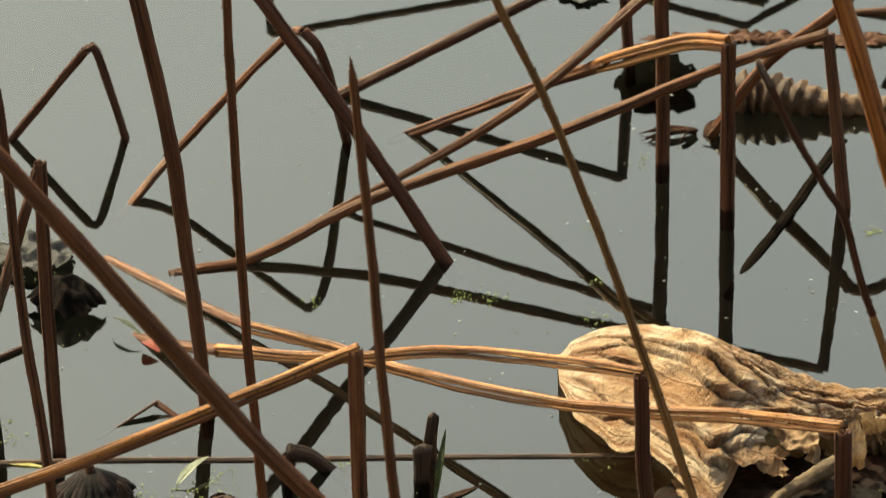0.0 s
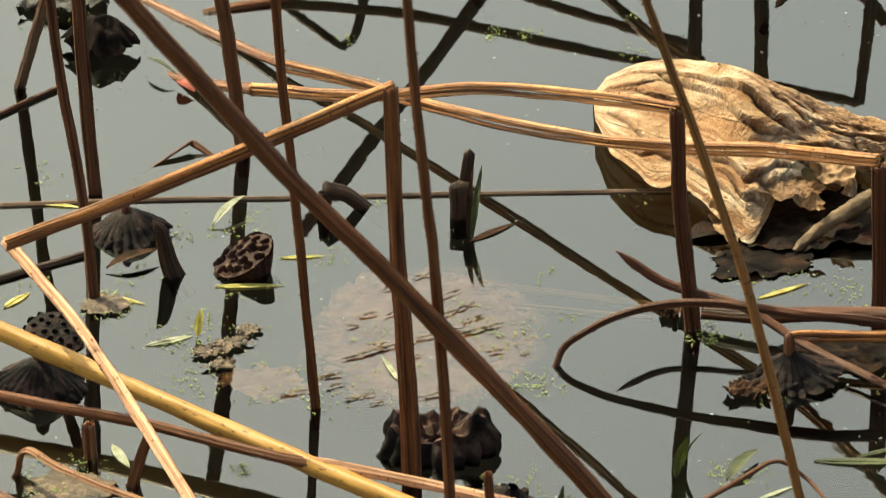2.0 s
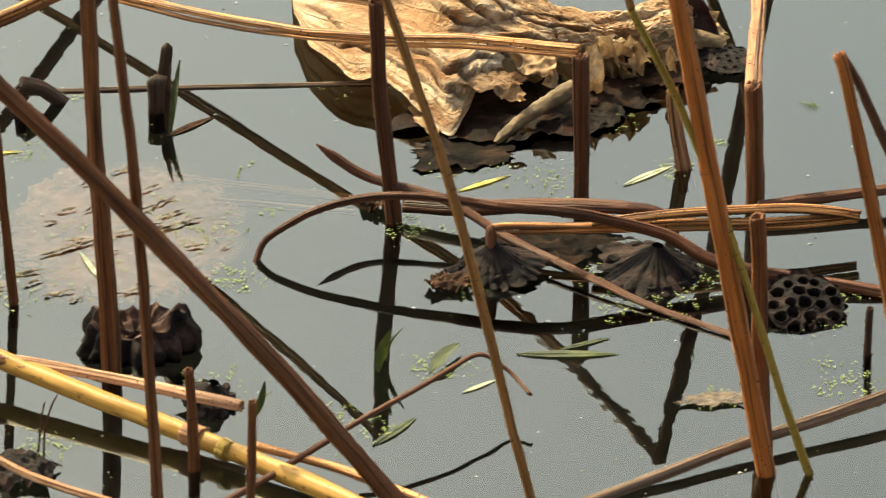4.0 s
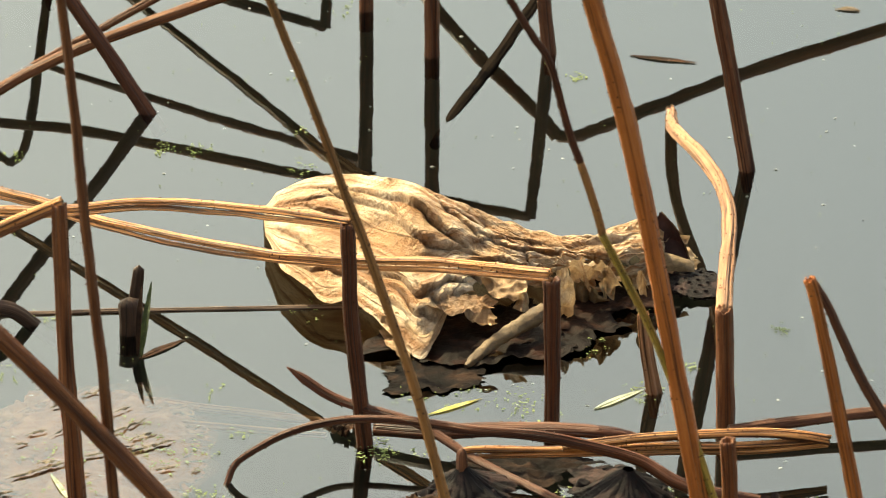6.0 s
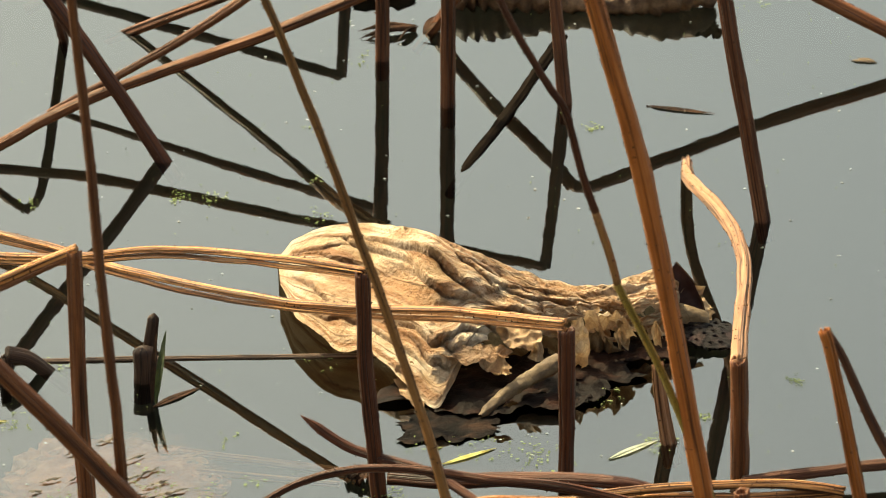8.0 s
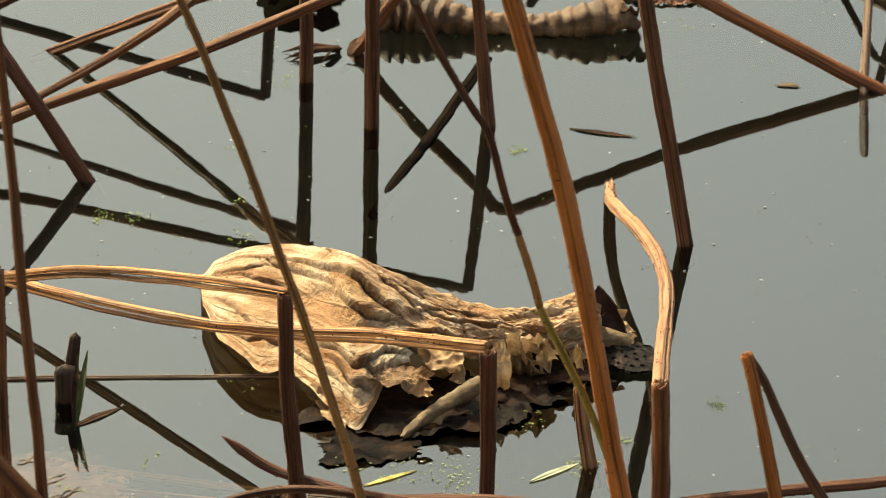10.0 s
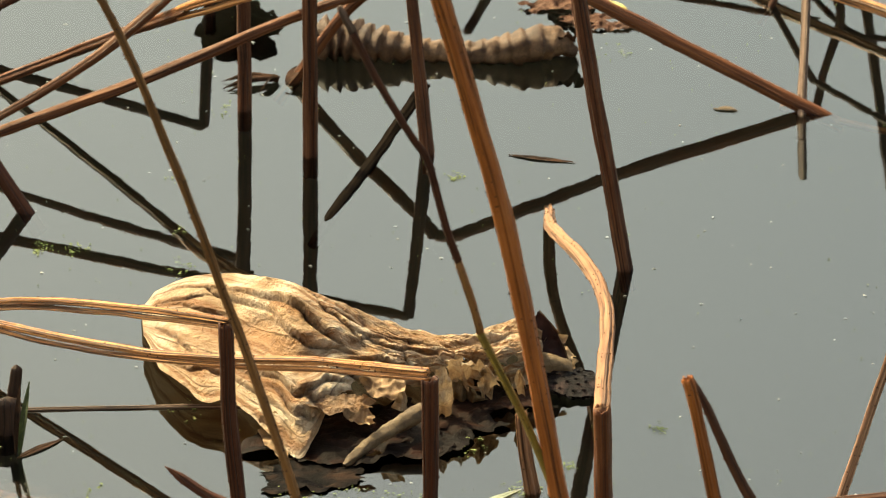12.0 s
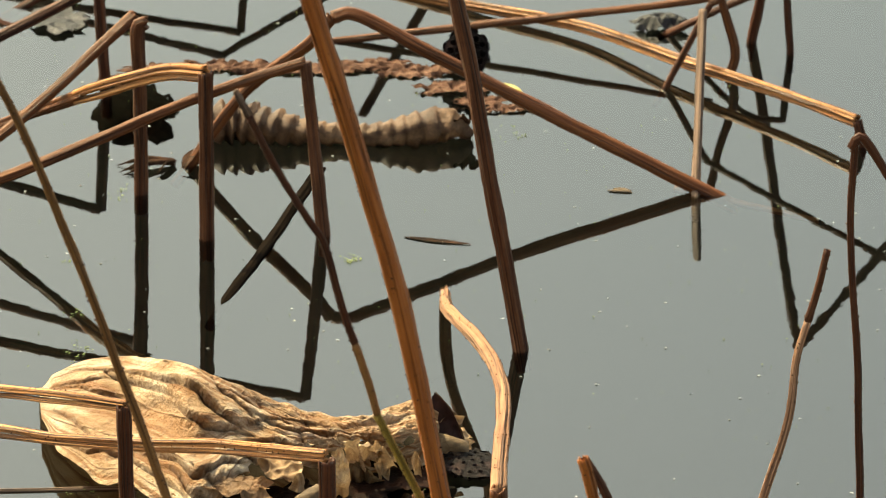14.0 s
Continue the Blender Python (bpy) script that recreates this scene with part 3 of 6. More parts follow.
# black stalk laid at the water surface in place of a dark reflection
stem('black', 'blackened sunken lotus stem at the water surface',
     ('', 0.0072, 0.0062, [(0.388, 6.261, -0.003), (0.329, 6.065, -0.002), (0.290, 5.950, -0.003), (0.279, 5.917, -0.006)]), prickles=False, category='lotus stem')
stem('dark', 'dark brown withered stem arched over the floating pods',
     ('', 0.0026, 0.0075, [(0.061, 5.107, 0.000), (0.067, 5.115, 0.012), (0.079, 5.117, 0.022), (0.107, 5.121, 0.036), (0.140, 5.122, 0.046), (0.172, 5.116, 0.052), (0.218, 5.103, 0.054), (0.264, 5.083, 0.054), (0.311, 5.074, 0.053), (0.350, 5.070, 0.046), (0.398, 5.062, 0.034), (0.435, 5.041, 0.019), (0.493, 5.033, 0.007), (0.574, 5.010, 0.000)]), tip=0.02)
stem('dark', 'thin split stem trailing down into the water',
     ('', 0.0024, 0.0042, [(0.446, 4.930, 0.002), (0.374, 4.996, 0.004), (0.338, 5.034, 0.008), (0.268, 5.112, 0.014), (0.220, 5.154, 0.030), (0.174, 5.177, 0.036), (0.146, 5.187, 0.044), (0.113, 5.198, 0.065)]), flat=0.6, tip=0.02)
stem('straw', 'orange-brown split stem lying over the floating pods',
     ('', 0.0045, 0.0047, [(0.256, 5.122, 0.016), (0.270, 5.119, 0.019), (0.329, 5.109, 0.022), (0.423, 5.107, 0.024), (0.493, 5.106, 0.024), (0.559, 5.119, 0.022)]), flat=0.7, ribs=0.16)
stem('straw', 'pale orange split stem resting on another stem',
     ('', 0.0039, 0.0043, [(0.338, 5.099, 0.030), (0.380, 5.102, 0.034), (0.423, 5.107, 0.035), (0.494, 5.113, 0.034), (0.536, 5.112, 0.031), (0.560, 5.110, 0.027)]), flat=0.7, ribs=0.16)
stem('dark', 'flattened dark brown stem under the split stems',
     ('', 0.0070, 0.0056, [(0.186, 5.189, 0.012), (0.240, 5.169, 0.016), (0.310, 5.157, 0.022), (0.379, 5.136, 0.026), (0.425, 5.120, 0.022)]), flat=0.6, tip=0.05)
stem('umber', 'horizontal brown stem lying just above the water',
     ('', 0.0048, 0.0051, [(0.482, 5.168, 0.012), (0.550, 5.182, 0.014), (0.633, 5.196, 0.016), (0.686, 5.202, 0.018), (0.799, 5.220, 0.020)]))
stem('brown', 'broad folded lotus stump beside a seed pod',
     ('', 0.0073, 0.0063, [(0.447, 4.725, 0.000), (0.443, 4.725, 0.083), (0.442, 4.725, 0.150), (0.439, 4.725, 0.200)]))
stem('wet', 'short dark stump standing in the water',
     ('', 0.0035, 0.0030, [(0.545, 4.896, 0.000), (0.547, 4.896, 0.042)]))
stem('grey', 'grey-brown stem lying low across the water',
     ('', 0.0042, 0.0054, [(0.289, 4.631, 0.000), (0.366, 4.677, 0.006), (0.421, 4.712, 0.010), (0.531, 4.774, 0.016), (0.589, 4.811, 0.022), (0.644, 4.857, 0.030), (0.710, 4.916, 0.036)]))
stem('pale', 'tan curled stub of leaf stalk in the water',
     ('', 0.0079, 0.0051, [(0.428, 5.277, 0.000), (0.422, 5.277, 0.032), (0.417, 5.277, 0.073)]), ribs=0.2)
stem('wet', 'short thick dark stump broken off above the water',
     ('', 0.0100, 0.0095, [(-0.018, 5.430, 0.000), (-0.017, 5.430, 0.020), (-0.017, 5.430, 0.034)]), ribs=0.1, prickles=False, wob=0.0035, tip=0.004)
stem('wet', 'dark broken stump with a ragged top',
     ('', 0.0070, 0.0054, [(-0.014, 5.445, 0.000), (-0.012, 5.445, 0.029), (-0.009, 5.445, 0.057)]), ribs=0.12, prickles=False, wob=0.0035, tip=0.004)
stem('wet', 'thick dark curled leaf stalk stub in the water',
     ('', 0.0100, 0.0045, [(-0.262, 5.309, 0.000), (-0.268, 5.309, 0.015), (-0.272, 5.309, 0.030), (-0.275, 5.309, 0.040), (-0.281, 5.309, 0.049)]), ribs=0.28, prickles=False, wob=0.004, tip=0.01)
stem('umber', 'small dark dry strip folded into a tent on the water',
     ('side', 0.0016, 0.0034, [(-0.289, 5.557, 0.000), (-0.272, 5.576, 0.004), (-0.259, 5.592, 0.007)]),
     ('side', 0.0034, 0.0014, [(-0.259, 5.592, 0.007), (-0.250, 5.585, 0.004), (-0.241, 5.578, 0.000)]), category='leaf strip', name='leaf_strip', prickles=False, flat=0.4)
stem('wet', 'short black stub bent over just above the water',
     ('leg', 0.0062, 0.0066, [(-0.138, 5.435, 0.000), (-0.137, 5.435, 0.012), (-0.136, 5.435, 0.023)]),
     ('arm', 0.0072, 0.0080, [(-0.136, 5.435, 0.025), (-0.119, 5.444, 0.017), (-0.103, 5.453, 0.000)]), prickles=False, flat=0.7, wob=0.0015)
stem('grey', 'thin straight twig floating on the water',
     ('', 0.0030, 0.0022, [(-0.394, 5.468, 0.0003), (-0.295, 5.474, 0.0003), (-0.166, 5.474, 0.0003), (0.003, 5.478, 0.0003), (0.171, 5.478, 0.0003)]), category='twig', name='twig', prickles=False)
stem('wet', 'dark twig floating at the water surface',
     ('', 0.0042, 0.0037, [(-0.423, 5.295, 0.001), (-0.376, 5.329, 0.001), (-0.341, 5.354, 0.001)]), category='twig', name='twig', prickles=False)
stem('dark', 'thin dark twig on the water',
     ('', 0.0028, 0.0023, [(-0.456, 5.654, 0.002), (-0.385, 5.743, 0.002)]), category='twig', name='twig', prickles=False)
stem('yellow', 'long smooth yellow cane with a worn joint',
     ('', 0.0078, 0.0073, [(-0.498, 5.153, 0.066), (-0.357, 5.048, 0.046), (-0.272, 4.981, 0.036), (-0.178, 4.903, 0.026), (-0.086, 4.825, 0.019), (-0.002, 4.755, 0.014), (0.081, 4.679, 0.010), (0.170, 4.587, 0.008)]), category='cane', name='cane', ribs=0.004, flat=0.95, prickles=False)
stem(('brown', 'bleached'), 'split dry stem under the yellow cane, red-brown turning pinkish pale',
     ('stalk', 0.0045, 0.0043, [(-0.487, 4.996, 0.052), (-0.352, 4.947, 0.044), (-0.264, 4.920, 0.036), (-0.177, 4.881, 0.028), (-0.136, 4.866, 0.026)]),
     ('stalk', 0.0043, 0.0046, [(-0.140, 4.868, 0.026), (-0.122, 4.862, 0.026), (-0.056, 4.828, 0.027), (0.044, 4.769, 0.028)]))
stem('pale', 'thin tan stem lying low over the water',
     ('', 0.0030, 0.0035, [(-0.376, 4.909, 0.000), (-0.366, 4.889, 0.031), (-0.334, 4.851, 0.030), (-0.265, 4.788, 0.030), (-0.173, 4.716, 0.028), (-0.114, 4.654, 0.026), (-0.041, 4.600, 0.024), (0.016, 4.550, 0.020)]))
stem('straw', 'thin orange stem beside the yellow cane',
     ('', 0.0032, 0.0037, [(0.051, 4.725, 0.016), (0.081, 4.704, 0.016), (0.122, 4.679, 0.014), (0.193, 4.615, 0.012), (0.246, 4.561, 0.010)]))
stem('brown', 'short broken stem standing beside the yellow cane',
     ('', 0.0039, 0.0035, [(0.046, 4.565, 0.000), (0.047, 4.565, 0.040), (0.050, 4.565, 0.130)]))
stem('brown', 'short brown stump behind the yellow cane',
     ('', 0.0048, 0.0039, [(0.005, 4.715, 0.000), (0.005, 4.715, 0.037), (0.003, 4.715, 0.086)]))
stem('umber', 'slender arching twig with a drooping tip',
     ('', 0.0032, 0.0015, [(-0.018, 4.600, 0.003), (0.017, 4.634, 0.006), (0.069, 4.685, 0.012), (0.125, 4.722, 0.030), (0.170, 4.757, 0.040), (0.208, 4.794, 0.045), (0.226, 4.814, 0.046), (0.238, 4.819, 0.043), (0.256, 4.815, 0.030), (0.270, 4.790, 0.022)]), category='twig', name='twig', prickles=False)
stem('brown', 'brown stem close to the bank',
     ('', 0.0074, 0.0074, [(-0.440, 4.793, 0.070), (-0.298, 4.652, 0.050), (-0.248, 4.596, 0.045), (-0.195, 4.533, 0.040)]))
stem('ruddy', 'wet reddish-brown stub leaning out of the water near the bank',
     ('', 0.0058, 0.0047, [(-0.282, 4.886, 0.000), (-0.275, 4.886, 0.024), (-0.267, 4.886, 0.046)]))
stem('ruddy', 'short reddish stub standing in the water under a black pod',
     ('', 0.0056, 0.0056, [(-0.318, 4.938, 0.000), (-0.319, 4.938, 0.030)]))
stem('pale', 'pinkish wet stem lying in the water near the bank',
     ('', 0.0039, 0.0045, [(-0.428, 4.878, 0.010), (-0.357, 4.811, 0.008), (-0.310, 4.769, 0.006), (-0.251, 4.713, 0.005)]))
stem('dark', 'thin sprouting twig standing by the yellow cane',
     ('', 0.0011, 0.0007, [(-0.111, 4.740, 0.000), (-0.109, 4.740, 0.025), (-0.104, 4.740, 0.045), (-0.099, 4.740, 0.055)]), category='twig', name='twig', prickles=False)
stem('dark', 'thin leafless twig standing by the yellow cane',
     ('', 0.0010, 0.0007, [(-0.115, 4.752, 0.000), (-0.112, 4.752, 0.029), (-0.109, 4.752, 0.044)]), category='twig', name='twig', prickles=False)
stem('bleached', 'pale stem lying under the water surface',
     ('', 0.0037, 0.0037, [(0.021, 5.284, -0.0052), (0.079, 5.262, -0.0045), (0.131, 5.243, -0.004)]), prickles=False)
stem('bleached', 'thin pale stem lying under the water surface',
     ('', 0.0033, 0.0028, [(0.011, 5.248, -0.0052), (0.068, 5.232, -0.0048), (0.116, 5.220, -0.005)]), prickles=False)
stem('pale', 'pale bottom stem showing through the water',
     ('', 0.0037, 0.0028, [(0.770, 6.201, -0.004), (0.815, 6.175, -0.007), (0.851, 6.157, -0.010)]), prickles=False)
stem('umber', 'thin brown stem folded high above the far water',
     ('leg', 0.0037, 0.0037, [(0.767, 6.509, 0.000), (0.814, 6.521, 0.087)]),
     ('arm', 0.0037, 0.0037, [(0.814, 6.521, 0.087), (0.900, 6.509, 0.134), (1.001, 6.509, 0.193), (1.081, 6.509, 0.241)]))

# ---- the yellow cane's joint ----
cane = next(o for o in scene.objects if o.name == "cane")
for name, p0, p1, r, mat, label in (("joint", (-0.001, 4.753, 0.014), (0.013, 4.741, 0.014), .0088, "pale", "worn grey-brown joint"), ("ring", (0.027, 4.727, 0.013), (0.033, 4.721, 0.012), .0084, "green", "faded greenish ring")):
    ring_line = [Vector(p0) - cane.location, (Vector(p0) + Vector(p1)) / 2 - cane.location, Vector(p1) - cane.location]
    part(name, stalk_mesh(name, ring_line, r, r * 0.97, 5, prickles=False, hollow=False, ribs=0.05, flat=0.97, step=0.002), STEM[mat], cane, label)

# ---- the great dry leaf ----
def veined_leaf_material():
    m, t, b = material("veined_dry_leaf")
    uv = node(t, "ShaderNodeUVMap").outputs[0]
    pos = node(t, "ShaderNodeTexCoord").outputs["Object"]
    ray = node(t, "ShaderNodeMapping", {"Vector": uv, "Scale": (2.1, 3.2, 1)}).outputs[0]
    streak = node(t, "ShaderNodeTexNoise", {"Vector": ray, "Scale": 1.0, "Detail": 4.0, "Roughness": 0.55, "Distortion": 0.5}).outputs[0]
    big = node(t, "ShaderNodeTexNoise", {"Vector": pos, "Scale": 15.0, "Detail": 5.0, "Roughness": 0.6, "Distortion": 0.4}).outputs[0]
    small = node(t, "ShaderNodeTexNoise", {"Vector": pos, "Scale": 150.0, "Detail": 6.0, "Roughness": 0.7}).outputs[0]
    net = node(t, "ShaderNodeTexVoronoi", {"Vector": pos, "Scale": 95.0}, feature="DISTANCE_TO_EDGE").outputs["Distance"]
    tone = ramp(t, big, (0.36, (0.33, 0.18, 0.078)), (0.48, (0.57, 0.35, 0.185)), (0.62, (0.74, 0.57, 0.4)))
    tone = blend(t, ramp(t, streak, (0.4, (0.9, 0.9, 0.9)), (0.52, (0, 0, 0))), tone, (0.29, 0.115, 0.032))
    tone = blend(t, ramp(t, streak, (0.55, (0, 0, 0)), (0.72, (0.5, 0.5, 0.5))), tone, (0.68, 0.52, 0.36))
    tone = blend(t, ramp(t, small, (0.54, (0, 0, 0)), (0.72, (0.45, 0.45, 0.45))), tone, (0.16, 0.09, 0.045))
    tone = blend(t, ramp(t, net, (0.0, (0.25, 0.25, 0.25)), (0.06, (0, 0, 0))), tone, (0.2, 0.11, 0.055))
    across = node(t, "ShaderNodeSeparateXYZ", {0: uv}).outputs[0]
    lines = node(t, "ShaderNodeMath", {0: node(t, "ShaderNodeMath", {0: across, 1: 0.9}, operation="MULTIPLY").outputs[0], 1: 0.5}, operation="PINGPONG").outputs[0]
    vein = ramp(t, lines, (0.0, (1, 1, 1)), (0.035, (0, 0, 0)))
    tone = blend(t, node(t, "ShaderNodeMath", {0: vein, 1: 0.5}, operation="MULTIPLY").outputs[0], tone, (0.16, 0.07, 0.028))
    vein_with_shade = node(t, "ShaderNodeAttribute", attribute_name="vein").outputs["Fac"]
    scorch = node(t, "ShaderNodeAttribute", attribute_name="scorch").outputs["Fac"]
    patch = node(t, "ShaderNodeMath", {0: scorch, 1: ramp(t, big, (0.35, (0.4, 0.4, 0.4)), (0.6, (0.9, 0.9, 0.9)))}, operation="MULTIPLY").outputs[0]
    tone = blend(t, patch, tone, (0.33, 0.135, 0.036))
    # dark lines in the fold creases: brown veins with crease shade painted in
    broken = node(t, "ShaderNodeMath", {0: vein_with_shade, 1: ramp(t, small, (0.35, (0.35, 0.35, 0.35)), (0.6, (0.95, 0.95, 0.95)))}, operation="MULTIPLY").outputs[0]
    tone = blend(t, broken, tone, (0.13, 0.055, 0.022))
    stain = node(t, "ShaderNodeTexNoise", {"Vector": pos, "Scale": 34.0, "Detail": 7.0, "Roughness": 0.7, "Distortion": 1.0}).outputs[0]
    tone = blend(t, ramp(t, stain, (0.55, (0, 0, 0)), (0.72, (0.65, 0.65, 0.65))), tone, (0.2, 0.112, 0.062))
    t.links.new(tone, b.inputs["Base Color"])
    b.inputs["Roughness"].default_value = 0.55
    b.inputs["Specular IOR Level"].default_value = 0.35
    crease = node(t, "ShaderNodeMath", {0: streak, 1: 0.5, 2: small}, operation="MULTIPLY_ADD").outputs[0]
    crease = node(t, "ShaderNodeMath", {0: stain, 1: 1.3, 2: crease}, operation="MULTIPLY_ADD").outputs[0]
    crease = node(t, "ShaderNodeMath", {0: vein, 1: 0.35, 2: crease}, operation="MULTIPLY_ADD").outputs[0]
    ribs = node(t, "ShaderNodeTexNoise", {"Vector": pos, "Scale": 62.0, "Detail": 4.0, "Roughness": 0.6, "Distortion": 0.6}).outputs[0]
    ribs = node(t, "ShaderNodeMath", {0: node(t, "ShaderNodeMath", {0: ribs, 1: 0.5}, operation="SUBTRACT").outputs[0]}, operation="ABSOLUTE").outputs[0]
    crease = node(t, "ShaderNodeMath", {0: ribs, 1: -1.3, 2: crease}, operation="MULTIPLY_ADD").outputs[0]
    cells = ramp(t, net, (0.0, (1, 1, 1)), (0.12, (0, 0, 0)))
    crease = node(t, "ShaderNodeMath", {0: cells, 1: 0.16, 2: crease}, operation="MULTIPLY_ADD").outputs[0]
    bump = node(t, "ShaderNodeBump", {"Strength": 1.0, "Distance": 0.0085, "Height": crease})
    t.links.new(bump.outputs[0], b.inputs["Normal"])
    through_light = node(t, "ShaderNodeBsdfTranslucent", {"Color": tone})
    mix = node(t, "ShaderNodeMixShader", {0: 0.1, 1: b.outputs[0], 2: through_light.outputs[0]})
    t.links.new(mix.outputs[0], t.nodes["Material Output"].inputs[0])
    return m


VEINED = veined_leaf_material()
# across the leaf from one tip to the other: x, y and height of its front hem, y and height of its ridge
SHAPE = [
    (0.104, 5.600, 0.019, 5.668, 0.012), (0.116, 5.516, 0.021, 5.668, 0.031), (0.146, 5.450, 0.022, 5.663, 0.047), (0.181, 5.426, 0.021, 5.658, 0.052),
    (0.205, 5.385, 0.016, 5.608, 0.069), (0.232, 5.350, 0.002, 5.549, 0.087), (0.266, 5.412, 0.028, 5.537, 0.073), (0.303, 5.430, 0.032, 5.556, 0.050),
    (0.343, 5.442, 0.032, 5.551, 0.036), (0.382, 5.448, 0.024, 5.526, 0.041), (0.419, 5.455, 0.010, 5.550, 0.040), (0.440, 5.470, 0.006, 5.548, 0.048),
    (0.455, 5.496, 0.004, 5.553, 0.036),
]


def along(table, x):
    """The table's row at x, on a smooth curve through its rows."""
    k = 0
    while k < len(table) - 2 and x > table[k + 1][0]:
        k += 1
    a, b, c, d = table[max(k - 1, 0)], table[k], table[k + 1], table[min(k + 2, len(table) - 1)]
    u = max(0.0, min(1.0, (x - b[0]) / (c[0] - b[0])))
    row = []
    for p, q, r, s in zip(a, b, c, d):
        row.append(0.5 * (2 * q + (r - p) * u + (2 * p - 5 * q + 4 * r - s) * u * u + (3 * q - p - 3 * r + s) * u ** 3))
    return row


def fbm(v, octaves=4, gain=0.5):
    s, a = 0.0, 1.0
    for i in range(octaves):
        s += a * noise.noise(v * (2 ** i))
        a *= gain
    return s


def fold(p, height, reach, *line):
    """Lift of the leaf at p by a fold, sharp on the near side of the line, fading slowly on its far side; and how near
    its dark crease line runs.
    """
    far = 4 * reach
    if p.x < min(q[0] for q in line) - far or p.x > max(q[0] for q in line) + far or p.y < min(q[1] for q in line) - far or p.y > max(q[1] for q in line) + far:
        return 0.0, 0.0
    best, lift, fade = 1e9, 0.0, 0.0
    n = len(line) - 1
    for i in range(n):
        a, b = Vector(line[i]), Vector(line[i + 1])
        ab = b - a
        u = max(0.0, min(1.0, (p - a).dot(ab) / ab.length_squared))
        off = p - a - ab * u
        if off.length < best:
            best = off.length
            away = ab.x * off.y - ab.y * off.x
            run = (i + u) / n
            fade = math.sin(math.pi * min(1, max(0, 0.12 + 0.8 * run)))
            swell, groove = 1 - math.exp(-best / 0.0018), 0.3 * height * math.exp(-best / 0.0013)
            if away < 0:
                lift = fade * (height * swell * math.exp(-best / reach) - groove)
            else:
                lift = fade * (0.2 * height * swell * math.exp(-best / (0.7 * reach)) - groove)
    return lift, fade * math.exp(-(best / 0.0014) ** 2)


# each fold of the leaf: height, reach, then its line across the leaf (x, distance down the leaf)
FOLDS = [
    (0.019, 0.011, (0.166, 0.076), (0.196, 0.083), (0.217, 0.085), (0.235, 0.087), (0.248, 0.100), (0.261, 0.122), (0.276, 0.138)),
    (0.013, 0.010, (0.237, 0.042), (0.250, 0.051), (0.264, 0.072), (0.278, 0.104), (0.292, 0.125)),
    (0.011, 0.010, (0.125, 0.052), (0.152, 0.066), (0.180, 0.087), (0.199, 0.093), (0.213, 0.097), (0.224, 0.105)),
    (0.010, 0.009, (0.208, 0.102), (0.222, 0.105), (0.235, 0.114), (0.254, 0.129), (0.282, 0.146)),
    (0.006, 0.010, (0.113, 0.071), (0.142, 0.083), (0.175, 0.083)),
    (0.008, 0.010, (0.132, 0.085), (0.155, 0.098), (0.181, 0.109), (0.205, 0.106)),
    (0.007, 0.010, (0.113, 0.125), (0.132, 0.138), (0.144, 0.158), (0.152, 0.176)),
    (0.009, 0.010, (0.119, 0.186), (0.153, 0.171), (0.187, 0.181), (0.211, 0.184), (0.228, 0.182)),
    (0.011, 0.010, (0.177, 0.167), (0.216, 0.155), (0.253, 0.172), (0.285, 0.201)),
    (0.012, 0.008, (0.200, 0.168), (0.221, 0.171), (0.236, 0.177), (0.246, 0.190)),
    (0.011, 0.008, (0.235, 0.156), (0.258, 0.196), (0.277, 0.210)),
    (0.014, 0.008, (0.267, 0.172), (0.280, 0.182), (0.292, 0.199), (0.298, 0.209)),
    (0.010, 0.008, (0.286, 0.129), (0.300, 0.110), (0.316, 0.101), (0.335, 0.105)),
    (0.008, 0.006, (0.267, 0.073), (0.309, 0.087), (0.348, 0.079), (0.387, 0.087)),
    (0.011, 0.007, (0.289, 0.109), (0.316, 0.119), (0.353, 0.119), (0.382, 0.125)),
    (0.011, 0.007, (0.275, 0.160), (0.307, 0.152), (0.331, 0.167), (0.353, 0.210)),
    (0.008, 0.006, (0.350, 0.046), (0.385, 0.046), (0.419, 0.101)),
    (0.009, 0.007, (0.194, 0.205), (0.209, 0.203), (0.219, 0.206)),
    (0.007, 0.006, (0.328, 0.068), (0.348, 0.096), (0.365, 0.151)),
    (0.007, 0.006, (0.385, 0.055), (0.397, 0.104), (0.410, 0.139)),
    (0.009, 0.006, (0.370, 0.116), (0.377, 0.171), (0.374, 0.210)),
    (0.010, 0.006, (0.385, 0.108), (0.393, 0.158), (0.394, 0.210)),
    (0.009, 0.006, (0.402, 0.126), (0.405, 0.176), (0.413, 0.209)),
    (0.009, 0.006, (0.346, 0.067), (0.358, 0.126), (0.350, 0.197)),
    (0.007, 0.006, (0.361, 0.073), (0.391, 0.087), (0.422, 0.077)),
    (0.009, 0.006, (0.304, 0.138), (0.316, 0.164), (0.311, 0.210)),
    (0.007, 0.006, (0.324, 0.109), (0.335, 0.147), (0.335, 0.210)),
    (0.006, 0.006, (0.291, 0.039), (0.327, 0.037), (0.349, 0.035)),
    (0.006, 0.006, (0.248, 0.042), (0.283, 0.039), (0.307, 0.089)),
]
# the broad smooth hollow between the folds
HOLLOW = [Vector(p) for p in ((0.176, 0.114), (0.208, 0.112), (0.222, 0.118), (0.235, 0.129), (0.246, 0.143))]


